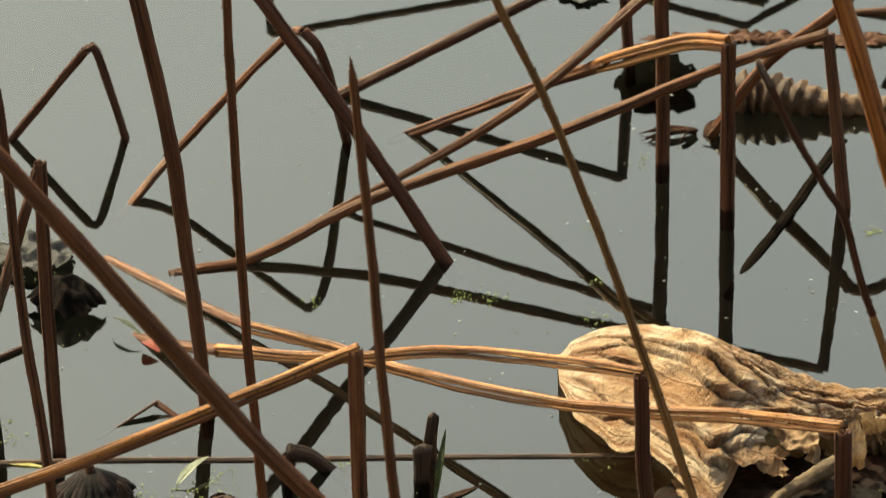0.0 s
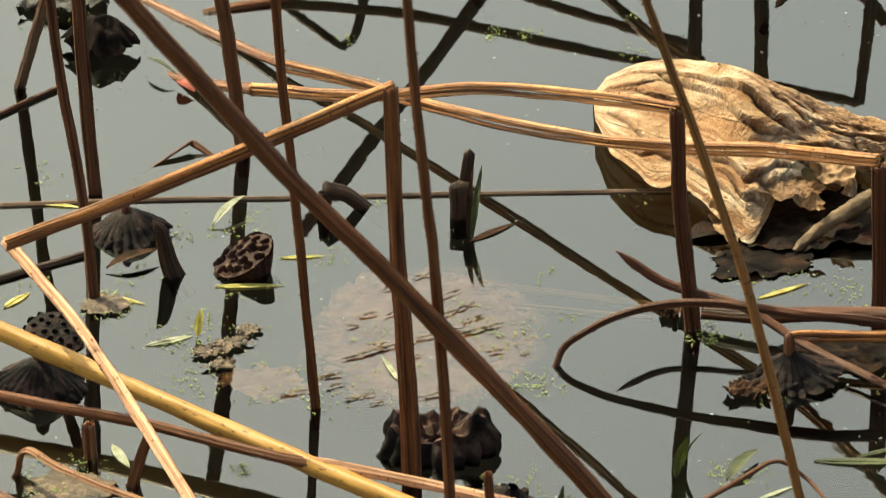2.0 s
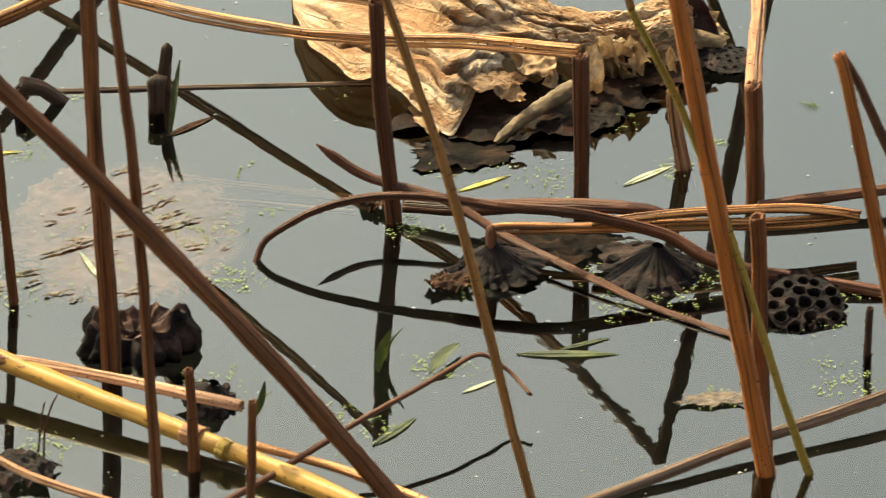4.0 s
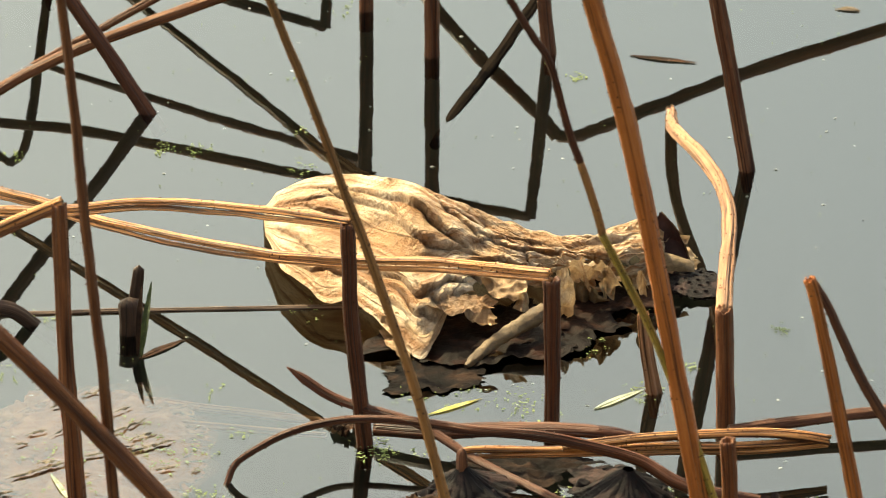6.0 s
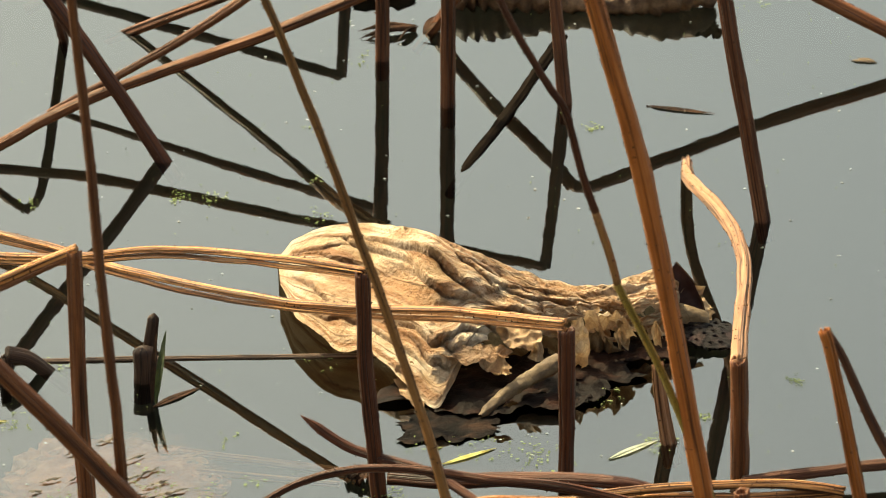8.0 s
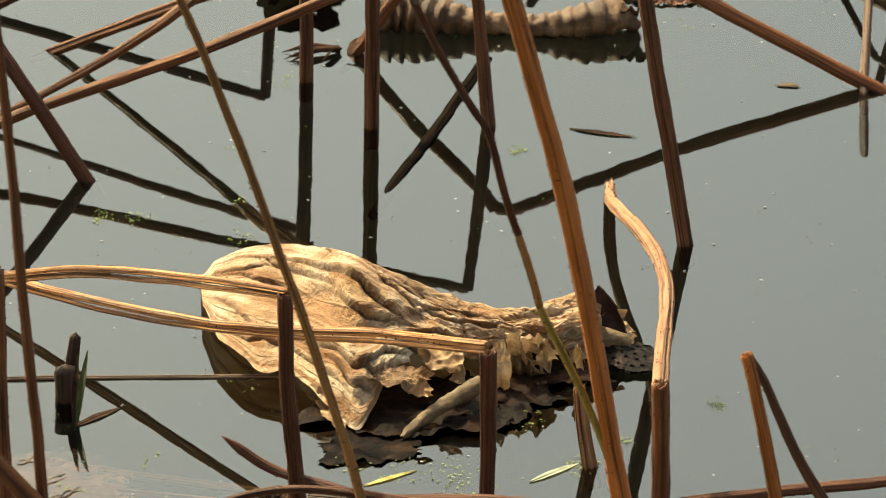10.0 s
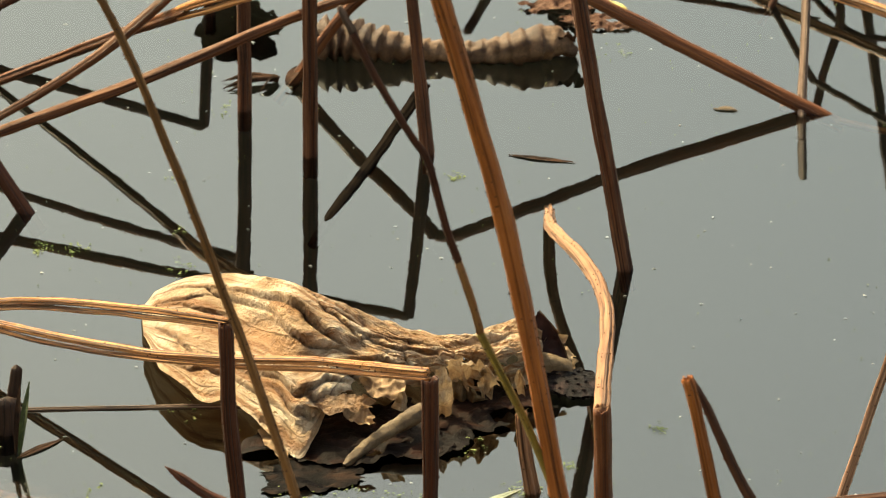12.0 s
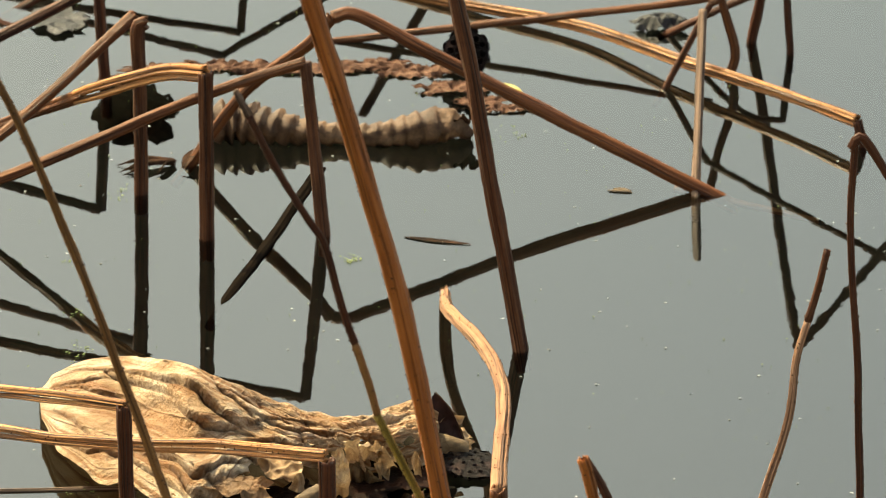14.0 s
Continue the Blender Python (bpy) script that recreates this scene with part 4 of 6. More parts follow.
def hollow_at(p):
    near = 1.0
    for a, b in zip(HOLLOW, HOLLOW[1:]):
        u = max(0.0, min(1.0, (p - a).dot(b - a) / (b - a).length_squared))
        near = min(near, (p - a - (b - a) * u).length)
    return math.exp(-(near / 0.011) ** 2)


# holes torn in the leaf: middle, half width, half height
TEARS = [
    ((0.292, 0.203), .013, .009), ((0.370, 0.171), .006, .012), ((0.394, 0.176), .005, .010), ((0.355, 0.189), .008, .006), ((0.326, 0.207), .008, .007),
    ((0.258, 0.210), .016, .005), ((0.412, 0.200), .013, .016), ((0.381, 0.140), .004, .003), ((0.392, 0.168), .004, .008), ((0.424, 0.142), .005, .004), ((0.418, 0.154), .005, .006), ((0.214, 0.046), .002, .002), ((0.287, 0.117), .002, .0025),
    ((0.370, 0.190), 0.0040, 0.0060), ((0.384, 0.151), 0.0030, 0.0060), ((0.393, 0.192), 0.0040, 0.0080), ((0.411, 0.150), 0.0030, 0.0050), ((0.379, 0.210), 0.0050, 0.0060), ((0.354, 0.207), 0.0040, 0.0060), ((0.331, 0.210), 0.0050, 0.0070),
]


def great_leaf_mesh():
    nu, nv = 420, 240
    shaded_veins, scorched = [], []
    verts, uvs, faces = [], [], []
    x0, x1 = SHAPE[0][0], SHAPE[-1][0]
    for j in range(nv + 1):
        b = j / nv
        for i in range(nu + 1):
            a = i / nu
            a = a ** 1.25
            x = x0 + (x1 - x0) * a
            _, hem, foot, ridge, top = along(SHAPE, x)
            hem += 0.008 * fbm(Vector((x * 30, 4.0, 1)), 3) * min(1, a * 5)
            deep = ridge - hem
            # towards the gathered end the front drops steeply to the water
            gathered = max(0.0, min(1.0, (x - 0.315) / 0.03))
            fall = gathered * max(0.0, b - 0.62) / 0.38
            # the ridge's cross-section: back foot, crest, bulging front, hem
            if b < 0.22:
                k = b / 0.22
                y, z = ridge + 0.05 * (1 - k), top * math.sin(k * math.pi / 2)
            else:
                k = (b - 0.8 * gathered * max(0, b - 0.62) - 0.22) / 0.78
                c = ((ridge, top), (ridge - 0.3 * deep, top * 1.03), (hem + 0.24 * deep, foot + (top - foot) * 0.5), (hem, foot))
                w4 = ((1 - k) ** 3, 3 * k * (1 - k) ** 2, 3 * k * k * (1 - k), k ** 3)
                y = sum(p[0] * q for p, q in zip(c, w4))
                z = sum(p[1] * q for p, q in zip(c, w4))
            y += 0.003 * fall
            z -= 0.024 * fall
            # long folds run from the round end to the gathered end, each steep on its near side
            body = min(1, 4 * a) * min(1, (1 - b) * 9 + 0.15) * min(1, b * 5)
            rx, ry = 0.52 - x, (b - 0.66) * 0.3
            s = math.atan2(ry, rx) * 6.3 - 2.6 * (x - 0.1) + 0.5 * fbm(Vector((x * 5, b * 2.0, 3)), 2)
            right = max(0.0, min(1.0, (x - 0.24) / 0.16))
            left = 1 - right
            here = Vector((x + 0.004 * noise.noise(Vector((x * 60, b * 12, 1))), b * 0.21 + 0.004 * noise.noise(Vector((x * 60, b * 12, 9)))))
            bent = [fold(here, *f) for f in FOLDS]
            shaded_veins.append(max(v for _, v in bent))
            scorched.append(hollow_at(here))
            d = 1.12 * (1 - 0.62 * right * max(0.0, min(1.0, (0.66 - b) * 9))) * sum(lift for lift, _ in bent) * min(1, (1 - b) * 6 + 0.2) * max(0, min(1, (b - 0.23) * 6))
            crush = 0.0
            for k in range(5):
                c, e = math.cos(k * 2.4), math.sin(k * 2.4)
                q = (here.x * c + here.y * e) * (22 + 9 * k) + 0.9 * noise.noise(Vector((x * 14 + k * 5, b * 3, k)))
                crush += (abs(q % 1.0 - 0.5) - 0.25) / (1 + 0.45 * k)
            d -= 0.009 * hollow_at(here)
            d -= 0.007 * right * math.exp(-((b - 0.40 - 0.03 * math.sin(x * 60)) / 0.05) ** 2)
            d += 0.004 * right * math.exp(-((b - 0.55) / 0.07) ** 2)
            calm = max(0.0, min(1.0, (0.64 - b) * 9)) * right
            rough = 0.1 + 0.95 * right * (1 - 0.75 * calm) + 0.9 * max(0, b - 0.62)
            d += (0.0095 + 0.006 * right) * crush * rough * body
            d += 0.003 * (1 - 2.2 * abs(fbm(Vector((x * 26, s * 1.3, b * 3)), 3))) * rough * body
            strand = 1 - 2.4 * abs(noise.noise(Vector((s * 1.5, x * 5, 6.5))))
            d += 0.0028 * strand * (0.4 + 0.6 * math.exp(-((x - 0.28) / 0.12) ** 2)) * body * min(1, b * 2.5) * max(0.25, min(1, (0.72 - b) * 5))
            # small wrinkles across the long folds
            pinch = max(0.0, noise.noise(Vector((s * 1.6, x * 9, 2.5))) + 0.15)
            d += 0.0042 * pinch * (abs((x * 62 - s * 0.5 + 0.8 * noise.noise(Vector((x * 40, s * 2, 8)))) % 1.0 - 0.5) - 0.25) * body
            d += 0.0022 * (0.5 - abs(fbm(Vector((x * 75, b * 17, 4)), 3))) * (0.7 + 0.6 * right) * body
            y -= d * 0.5
            z += d * 0.9
            # rumpled, curling hem
            if b > 0.82:
                curl = (b - 0.82) / 0.18
                z += (1 - left * 0.4) * (1 - gathered) * curl * max(0, 0.016 * fbm(Vector((x * 42, 2, 9)), 2) + 0.004) * min(1, a * 6)
                y -= (1 - gathered) * curl * 0.02 * abs(fbm(Vector((x * 36, 8, 2)), 2)) * (1 - left * 0.5) * min(1, a * 6)
            verts.append((x + 0.006 * fbm(Vector((x * 20, b * 6, 5)), 2) * body, y, max(z, 0.0012)))
            uvs.append((s, x * 2.5))
    for j in range(nv):
        for i in range(nu):
            p = j * (nu + 1) + i
            u, v = x0 + (x1 - x0) * (i / nu) ** 1.25, j / nv * 0.21
            edge = 1 + 0.6 * fbm(Vector((u * 70, v * 70, 2)), 2)
            if any(((u - c[0]) / w) ** 2 + ((v - c[1]) / h) ** 2 < edge for c, w, h in TEARS):
                continue
            faces.append((p, p + nu + 1, p + nu + 2, p + 1))
    me = bpy.data.meshes.new("blade")
    me.from_pydata(verts, [], faces)
    layer = me.uv_layers.new(name="UVMap")
    for loop in me.loops:
        layer.data[loop.index].uv = uvs[loop.vertex_index]
    for name, values in (("vein", shaded_veins), ("scorch", scorched)):
        me.attributes.new(name, "FLOAT", "POINT").data.foreach_set("value", values)
    return me


def rolled_mesh(name, points, r0, r1, turns=26.0, ridge=0.14, seed=3, sides=28, step=0.0025, flare=0.0, rough=0.16, girth=()):
    """A rolled-up piece of leaf with slanting ribs and a torn, open end."""
    line, length = smooth_line(points, step)
    n = len(line)
    verts, faces, side = [], [], None
    for i, p in enumerate(line):
        ahead = (line[min(i + 1, n - 1)] - line[max(i - 1, 0)]).normalized()
        if side is None:
            side = ahead.cross(Vector((0, 0, 1))).normalized()
        side = (side - ahead * side.dot(ahead)).normalized()
        other = ahead.cross(side)
        u = i / (n - 1)
        r = r0 + (r1 - r0) * u + flare * max(0, u - 0.75) ** 2
        r *= min(1, 0.45 + 6 * u) if flare == 0 and not girth else 1
        if girth:
            k = min(u * (len(girth) - 1), len(girth) - 1.001)
            r = girth[int(k)] + (girth[int(k) + 1] - girth[int(k)]) * (k - int(k))
        for k in range(sides):
            a = 2 * math.pi * k / sides
            wave = (u * turns + a / 6.283 * 1.0 + 0.4 * noise.noise(Vector((u * 6, seed, 0)))) % 1.0
            rib = 1 + ridge * (wave - 0.5) * (1 - 0.6 * u)
            rib += rough * fbm(Vector((math.cos(a) * 1.2 + seed, math.sin(a) * 1.2, u * length * 60)), 3)
            verts.append(p + side * (math.cos(a) * r * rib) + other * (math.sin(a) * r * rib * 0.85))
    for i in range(n - 1):
        for k in range(sides):
            a, b = i * sides + k, i * sides + (k + 1) % sides
            faces.append((a, b, b + sides, a + sides))
    me = bpy.data.meshes.new(name)
    me.from_pydata(verts, [], faces)
    return me


def sheet_mesh(name, centre, ax, ay, nx=44, ny=30, bumpy=0.01, scale=30.0, ragged=0.25, curl=0.0, seed=1, dome=0.0):
    """A torn, crumpled piece of leaf around a centre, spanned by two half-axes."""
    centre, ax, ay = Vector(centre), Vector(ax), Vector(ay)
    up = ax.cross(ay).normalized()
    if up.z < 0:
        up = -up
    verts, faces, keep = [], [], {}
    for j in range(ny + 1):
        for i in range(nx + 1):
            u, v = i / nx * 2 - 1, j / ny * 2 - 1
            k = math.sqrt(1 - v * v / 2), math.sqrt(1 - u * u / 2)
            uu, vv = u * k[0], v * k[1]
            ang, rad = math.atan2(vv, uu), math.hypot(uu, vv)
            grow = 1 + ragged * fbm(Vector((math.cos(ang) * 2.2 + seed, math.sin(ang) * 2.2, seed * 3)), 3) * rad
            p = centre + (ax * uu + ay * vv) * grow
            h = bumpy * (1 - 2 * abs(fbm(p * scale + Vector((seed, 0, 0)), 3))) + curl * rad ** 3 * (0.5 + fbm(Vector((ang, seed, 0)), 2)) + dome * (1 - rad * rad)
            verts.append(p + up * h)
    for j in range(ny):
        for i in range(nx):
            a = j * (nx + 1) + i
            faces.append((a, a + 1, a + nx + 2, a + nx + 1))
    me = bpy.data.meshes.new(name)
    me.from_pydata(verts, [], faces)
    return me


great = tagged(new("dry_leaf"), "large crumpled straw-coloured dry lotus leaf lying on the water", "leaf")
part("blade", great_leaf_mesh(), VEINED, great)
part("rolled_edge", rolled_mesh("rolled_edge", [(0.270, 5.332, 0.004), (0.290, 5.360, 0.010), (0.314, 5.379, 0.018), (0.342, 5.398, 0.026)], .0042, .0088, 9, .2, 5), GREY_LEAF, great, "tightly rolled edge of the dry leaf")
for spot, ax, ay, mat, seed in (
        ((0.260, 5.392, 0.033), (.036, -.004, .002), (.004, -.013, -.002), VEINED, 4),
        ((0.287, 5.412, 0.014), (.013, -.004, .002), (.004, -.014, -.004), DRY_LEAF, 6),
        ((0.217, 5.381, 0.009), (.016, -.006, .001), (.004, -.02, -.012), DRY_LEAF, 9),
        ((0.311, 5.423, 0.038), (.018, -.006, .004), (.004, -.014, -.008), DRY_LEAF, 11),
        ((0.362, 5.434, 0.024), (.009, .0, .0), (.002, .002, -.026), DRY_LEAF, 13)):
    part("flap", sheet_mesh("flap", spot, ax, ay, 30, 26, bumpy=.005, scale=48, ragged=.22, curl=.007, seed=seed), mat, great)
part("curl", rolled_mesh("curl", [(0.319, 5.424, 0.037), (0.324, 5.426, 0.027), (0.322, 5.424, 0.017)], .0047, .0055, 3, .12, 59, 24, flare=.04, rough=.5), DRY_LEAF, great)


def patch_mesh(name, a, b, c, d, hollow, seed, n=22, crumple=0.0, torn=0.05):
    """A curved four-cornered piece of leaf with a torn edge."""
    a, b, c, d = Vector(a), Vector(b), Vector(c), Vector(d)
    out = (b - d).cross(c - a).normalized()
    verts, faces = [], []
    for j in range(n + 1):
        for i in range(n + 1):
            u, v = i / n, j / n
            p = (a * (1 - u) + b * u) * (1 - v) + (d * (1 - u) + c * u) * v
            bow = 16 * u * (1 - u) * v * (1 - v)
            rim = 1 - min(1, 6 * min(u, v, 1 - u, 1 - v))
            p = p + out * (hollow * bow + 0.0016 * fbm(p * 90, 3) + crumple * (1 - 2.6 * abs(fbm(Vector((p.x * 70, p.z * 30, seed)), 2)))) + (a - c) * (torn * rim * fbm(p * 120 + Vector((seed, 0, 0)), 2)) + (b - d) * ((torn - 0.05) * rim * fbm(p * 75 + Vector((0, seed, 0)), 2))
            verts.append(p)
    for j in range(n):
        for i in range(n):
            k = j * (n + 1) + i
            faces.append((k, k + 1, k + n + 2, k + n + 1))
    me = bpy.data.meshes.new(name)
    me.from_pydata(verts, [], faces)
    return me


part("raised_tip", patch_mesh("raised_tip", (0.452, 5.548, 0.058), (0.470, 5.535, 0.040), (0.478, 5.530, 0.015), (0.446, 5.535, 0.023), .006, 3), MAROON, great, "dark maroon inner side of the upturned leaf tip")
part("tip_back", patch_mesh("tip_back", (0.454, 5.557, 0.055), (0.472, 5.544, 0.037), (0.480, 5.539, 0.012), (0.448, 5.544, 0.020), .006, 3), GREY_LEAF, great)
part("lobe", patch_mesh("lobe", (0.363, 5.456, 0.043), (0.377, 5.454, 0.048), (0.386, 5.460, 0.018), (0.365, 5.466, 0.023), .004, 71, 44, .0065, .3), DRY_LEAF, great)
part("lobe", patch_mesh("lobe", (0.378, 5.452, 0.048), (0.399, 5.454, 0.041), (0.395, 5.460, 0.020), (0.383, 5.462, 0.029), .005, 72, 44, .0065, .3), DRY_LEAF, great)
part("lobe", patch_mesh("lobe", (0.392, 5.452, 0.041), (0.411, 5.452, 0.038), (0.410, 5.462, 0.011), (0.395, 5.460, 0.010), .006, 73, 44, .0065, .3), DRY_LEAF, great)
part("lobe", patch_mesh("lobe", (0.427, 5.456, 0.033), (0.436, 5.456, 0.032), (0.435, 5.461, 0.010), (0.427, 5.461, 0.013), .003, 74, 44, .0065, .3), DRY_LEAF, great)
part("lobe", patch_mesh("lobe", (0.365, 5.466, 0.023), (0.393, 5.462, 0.019), (0.397, 5.468, -0.001), (0.366, 5.468, -0.002), .003, 75, 44, .0065, .3), GREY_LEAF, great)
part("lip", patch_mesh("lip", (0.448, 5.528, 0.028), (0.481, 5.524, 0.019), (0.481, 5.512, 0.013), (0.447, 5.515, 0.014), -.006, 7), GREY_LEAF, great)
part("flap", patch_mesh("flap", (0.469, 5.534, 0.040), (0.479, 5.536, 0.038), (0.476, 5.532, 0.032), (0.473, 5.531, 0.032), .002, 5, 12), DRY_LEAF, great)
part("fold", sheet_mesh("fold", (0.466, 5.544, 0.012), (.022, .002, -.004), (.0, -.012, -.008), 30, 26, bumpy=.005, scale=60, ragged=.3, seed=37), DRY_LEAF, great)
part("fold", sheet_mesh("fold", (0.438, 5.549, 0.026), (.026, .004, .004), (.004, -.014, .002), 36, 30, bumpy=.006, scale=50, ragged=.25, seed=35), VEINED, great)

# wet, rotting leaf round its foot; shade under the hem is in its colour
def wet_leaf(label, at, ax, ay, mat, **kw):
    return tagged(part("rotting_leaf", sheet_mesh("rotting_leaf", at, ax, ay, **kw), mat), label, "leaf")


wet_leaf("wet leaf, darkened for shade, spread on the water under the dry leaf", (0.283, 5.409, 0.001), (.085, .01, 0), (.0, .07, 0), WET_LEAF, bumpy=.005, scale=35, ragged=.35, seed=41)
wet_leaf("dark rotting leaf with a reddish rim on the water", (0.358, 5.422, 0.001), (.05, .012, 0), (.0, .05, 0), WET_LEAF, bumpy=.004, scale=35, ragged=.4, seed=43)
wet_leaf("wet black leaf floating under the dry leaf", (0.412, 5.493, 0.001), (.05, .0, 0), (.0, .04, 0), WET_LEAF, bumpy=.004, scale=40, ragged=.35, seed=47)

# black sheet added where the dry leaf's reflection should look dark
wet_leaf("black sheet on the water standing in for the dry leaf reflection", (0.243, 5.319, 0.001), (.045, .006, 0), (.0, .034, 0), MUCK_AND_REFLECTION, bumpy=.001, scale=60, ragged=.45, seed=48)

# ---- rolled leaf out on the open water ----
ROT_RIM = leaf_material("decayed_rim", (0.04, 0.017, 0.01), (0.11, 0.05, 0.03), (0.22, 0.12, 0.078), 0.0, 0.7, 60.0, 0.1)
roll = tagged(new("rolled_leaf"), "brown dry lotus leaf rolled along its near edge, afloat", "leaf")
part("roll", rolled_mesh("roll", [(0.290, 6.382, 0.015), (0.317, 6.384, 0.016), (0.344, 6.377, 0.015), (0.372, 6.370, 0.013), (0.399, 6.366, 0.010), (0.421, 6.363, 0.009), (0.443, 6.361, 0.008), (0.470, 6.359, 0.010), (0.498, 6.361, 0.013), (0.520, 6.367, 0.015), (0.537, 6.368, 0.013), (0.555, 6.365, 0.004)], .02, .02, 19, .5, 7, rough=.2, girth=(0.0205, 0.0225, 0.0210, 0.0185, 0.0145, 0.0120, 0.0115, 0.0135, 0.0175, 0.0215, 0.0185, 0.0060)), ROLL_LEAF, roll)
part("shell", sheet_mesh("shell", (0.222, 6.513, 0.017), (.043, .004, .002), (.003, .052, -.0145), 50, 50, bumpy=.005, scale=40, ragged=.3, curl=.004, seed=55), ROLL_LEAF, roll)
part("torn_end", sheet_mesh("torn_end", (0.545, 6.364, 0.014), (.020, .004, .006), (.006, -.012, .012), 36, 30, bumpy=.005, scale=60, ragged=.45, curl=.006, seed=51), ROT_LEAF, roll, "dark torn end of the roll")
for k, (x, y, wide, deep) in enumerate((
        (0.210, 6.554, 0.027, 0.013), (0.252, 6.588, 0.045, 0.013), (0.310, 6.596, 0.045, 0.012), (0.362, 6.587, 0.045, 0.013), (0.415, 6.581, 0.045, 0.012), (0.468, 6.590, 0.045, 0.013), (0.519, 6.567, 0.041, 0.015), (0.550, 6.516, 0.036, 0.015), (0.572, 6.470, 0.027, 0.013), (0.597, 6.449, 0.027, 0.008))):
    part("far_rim", sheet_mesh("far_rim", (x, y, 0.001), (wide, 0, 0), (0, deep, 0.002), 40, 20, bumpy=.004, scale=70, ragged=.5, seed=60 + k), ROT_RIM, roll)

# ---- seed pods ----
def pod_cup(r, h, folds, seed, crush=0.12, flare=0.8, pucker=0.2):
    verts, faces, n, m = [], [], 160, 22
    rng = random.Random(seed)
    ph = rng.uniform(0, 6.28)
    for j in range(m + 1):
        v = j / m
        rad = 0.0045 + (r - 0.0045) * (v ** flare)
        z = h * v
        for i in range(n):
            a = 2 * math.pi * i / n
            k = 1 + (pucker * (abs(math.sin(folds * a / 2 + ph + 1.6 * noise.noise(Vector((math.cos(a) * 1.7, math.sin(a) * 1.7, seed))))) ** 0.6 - 0.6) + crush * fbm(Vector((math.cos(a) * 1.3 + seed, math.sin(a) * 1.3, v * 2)), 3)) * v
            k += 0.05 * fbm(Vector((math.cos(a) * 5 + seed, math.sin(a) * 5, v * 5)), 2) * v
            zz = z + h * 0.1 * v * fbm(Vector((math.cos(a) * 2, math.sin(a) * 2 + seed, 0)), 3)
            verts.append((math.cos(a) * rad * k, math.sin(a) * rad * k, zz))
    for j in range(m):
        for i in range(n):
            a, b = j * n + i, j * n + (i + 1) % n
            faces.append((a, b, b + n, a + n))
    me = bpy.data.meshes.new("cup")
    me.from_pydata(verts, [], faces)
    return me


def pod_face(r, seed, wide=1.0, depth=0.008):
    """The pod's flat face with its seed holes."""
    rng = random.Random(seed)
    spots = []
    for ring, count in ((0.0, 1), (0.4, 6), (0.76, 12)):
        for k in range(count):
            a = 2 * math.pi * (k + rng.uniform(-0.15, 0.15)) / count + ring * 2
            q = ring + rng.uniform(-0.06, 0.06)
            spots.append((math.cos(a) * q * r, math.sin(a) * q * r, wide * r * rng.uniform(0.135, 0.17)))
    verts, faces, n = [], [], 72
    for j in range(n + 1):
        for i in range(n + 1):
            u, v = i / n * 2 - 1, j / n * 2 - 1
            x, y = u * math.sqrt(1 - v * v / 2) * r, v * math.sqrt(1 - u * u / 2) * r
            z = 0.12 * r * (1 - (x * x + y * y) / r / r) + 0.05 * r * fbm(Vector((x / r * 2 + seed, y / r * 2, 0)), 3)
            for sx, sy, sr in spots:
                d = math.hypot(x - sx, y - sy) / sr * (1 + 0.25 * noise.noise(Vector((x * 160, y * 160, seed))))
                if d < 1.0:
                    z -= depth * min(1, (1 - d) * 4)
                elif d < 1.35:
                    z += 0.001 * (1.35 - d) / 0.35
            verts.append((x, y, z))
    for j in range(n):
        for i in range(n):
            a = j * (n + 1) + i
            faces.append((a, a + 1, a + n + 2, a + n + 1))
    me = bpy.data.meshes.new("face")
    me.from_pydata(verts, [], faces)
    return me


def pod(label, at, r, h, facing, mat, seed, folds=18, crush=0.12, stub=0.0, pucker=0.2, wide=1.0, flare=None):
    """A lotus seed pod; facing is the way its holed face looks; at is the middle of that face."""
    turn = Vector(facing).normalized().to_track_quat("Z", "Y").to_matrix().to_4x4()
    thing = new("seed_pod")
    thing.matrix_basis = Matrix.Translation(at) @ turn
    part("cup", pod_cup(r, h, folds, seed, crush, flare or (1.35 if facing[2] < 0 else 0.75), pucker), mat, thing, at=(0, 0, -h))
    part("face", pod_face(r * 0.95, seed, wide), mat, thing)
    if stub:
        part("stalk", stalk_mesh("stalk", [(0, 0, -h + 0.003), (0.001, 0.001, -h - stub * 0.5), (0, 0.002, -h - stub)], 0.0056, 0.0042, seed, tip=0.004, prickles=False, step=0.002), STEM["umber"], thing, "brown stalk stub")
    return tagged(thing, label, "seed pod", "seed pods on the water")


pod("dry brown lotus seed pod with open holes, tilted on the water", (-0.204, 5.313, 0.015), .029, .032, (-.445, -.16, .88), BROWN_POD, 5, 20, .04, pucker=.06, wide=1.18)
pod("black lotus seed pod afloat upside down with its stalk stub up", (0.256, 5.073, 0.003), .036, .024, (.1, .05, -1), BLACK_POD, 7, 20, .34, .016)
pod("large black ribbed lotus seed pod afloat upside down", (0.386, 5.059, 0.003), .045, .026, (-.12, .12, -1), BLACK_POD, 9, 20, .36, .0)
pod("black lotus seed pod afloat with its holes upward", (0.502, 4.972, 0.010), .034, .022, (.05, -.45, .88), BLACK_POD, 11, 18, .1)
pod("grey-black ribbed lotus seed pod lying upside down", (-0.307, 5.398, 0.001), .034, .022, (.08, .05, -1), BLACK_POD, 13, 22, .16, .008, pucker=.16, flare=.62)
pod("round black lotus seed pod half sunk, holes upward", (-0.357, 5.147, 0.018), .027, .024, (.1, -.35, .9), BLACK_POD, 15, 18, .06, wide=.62)
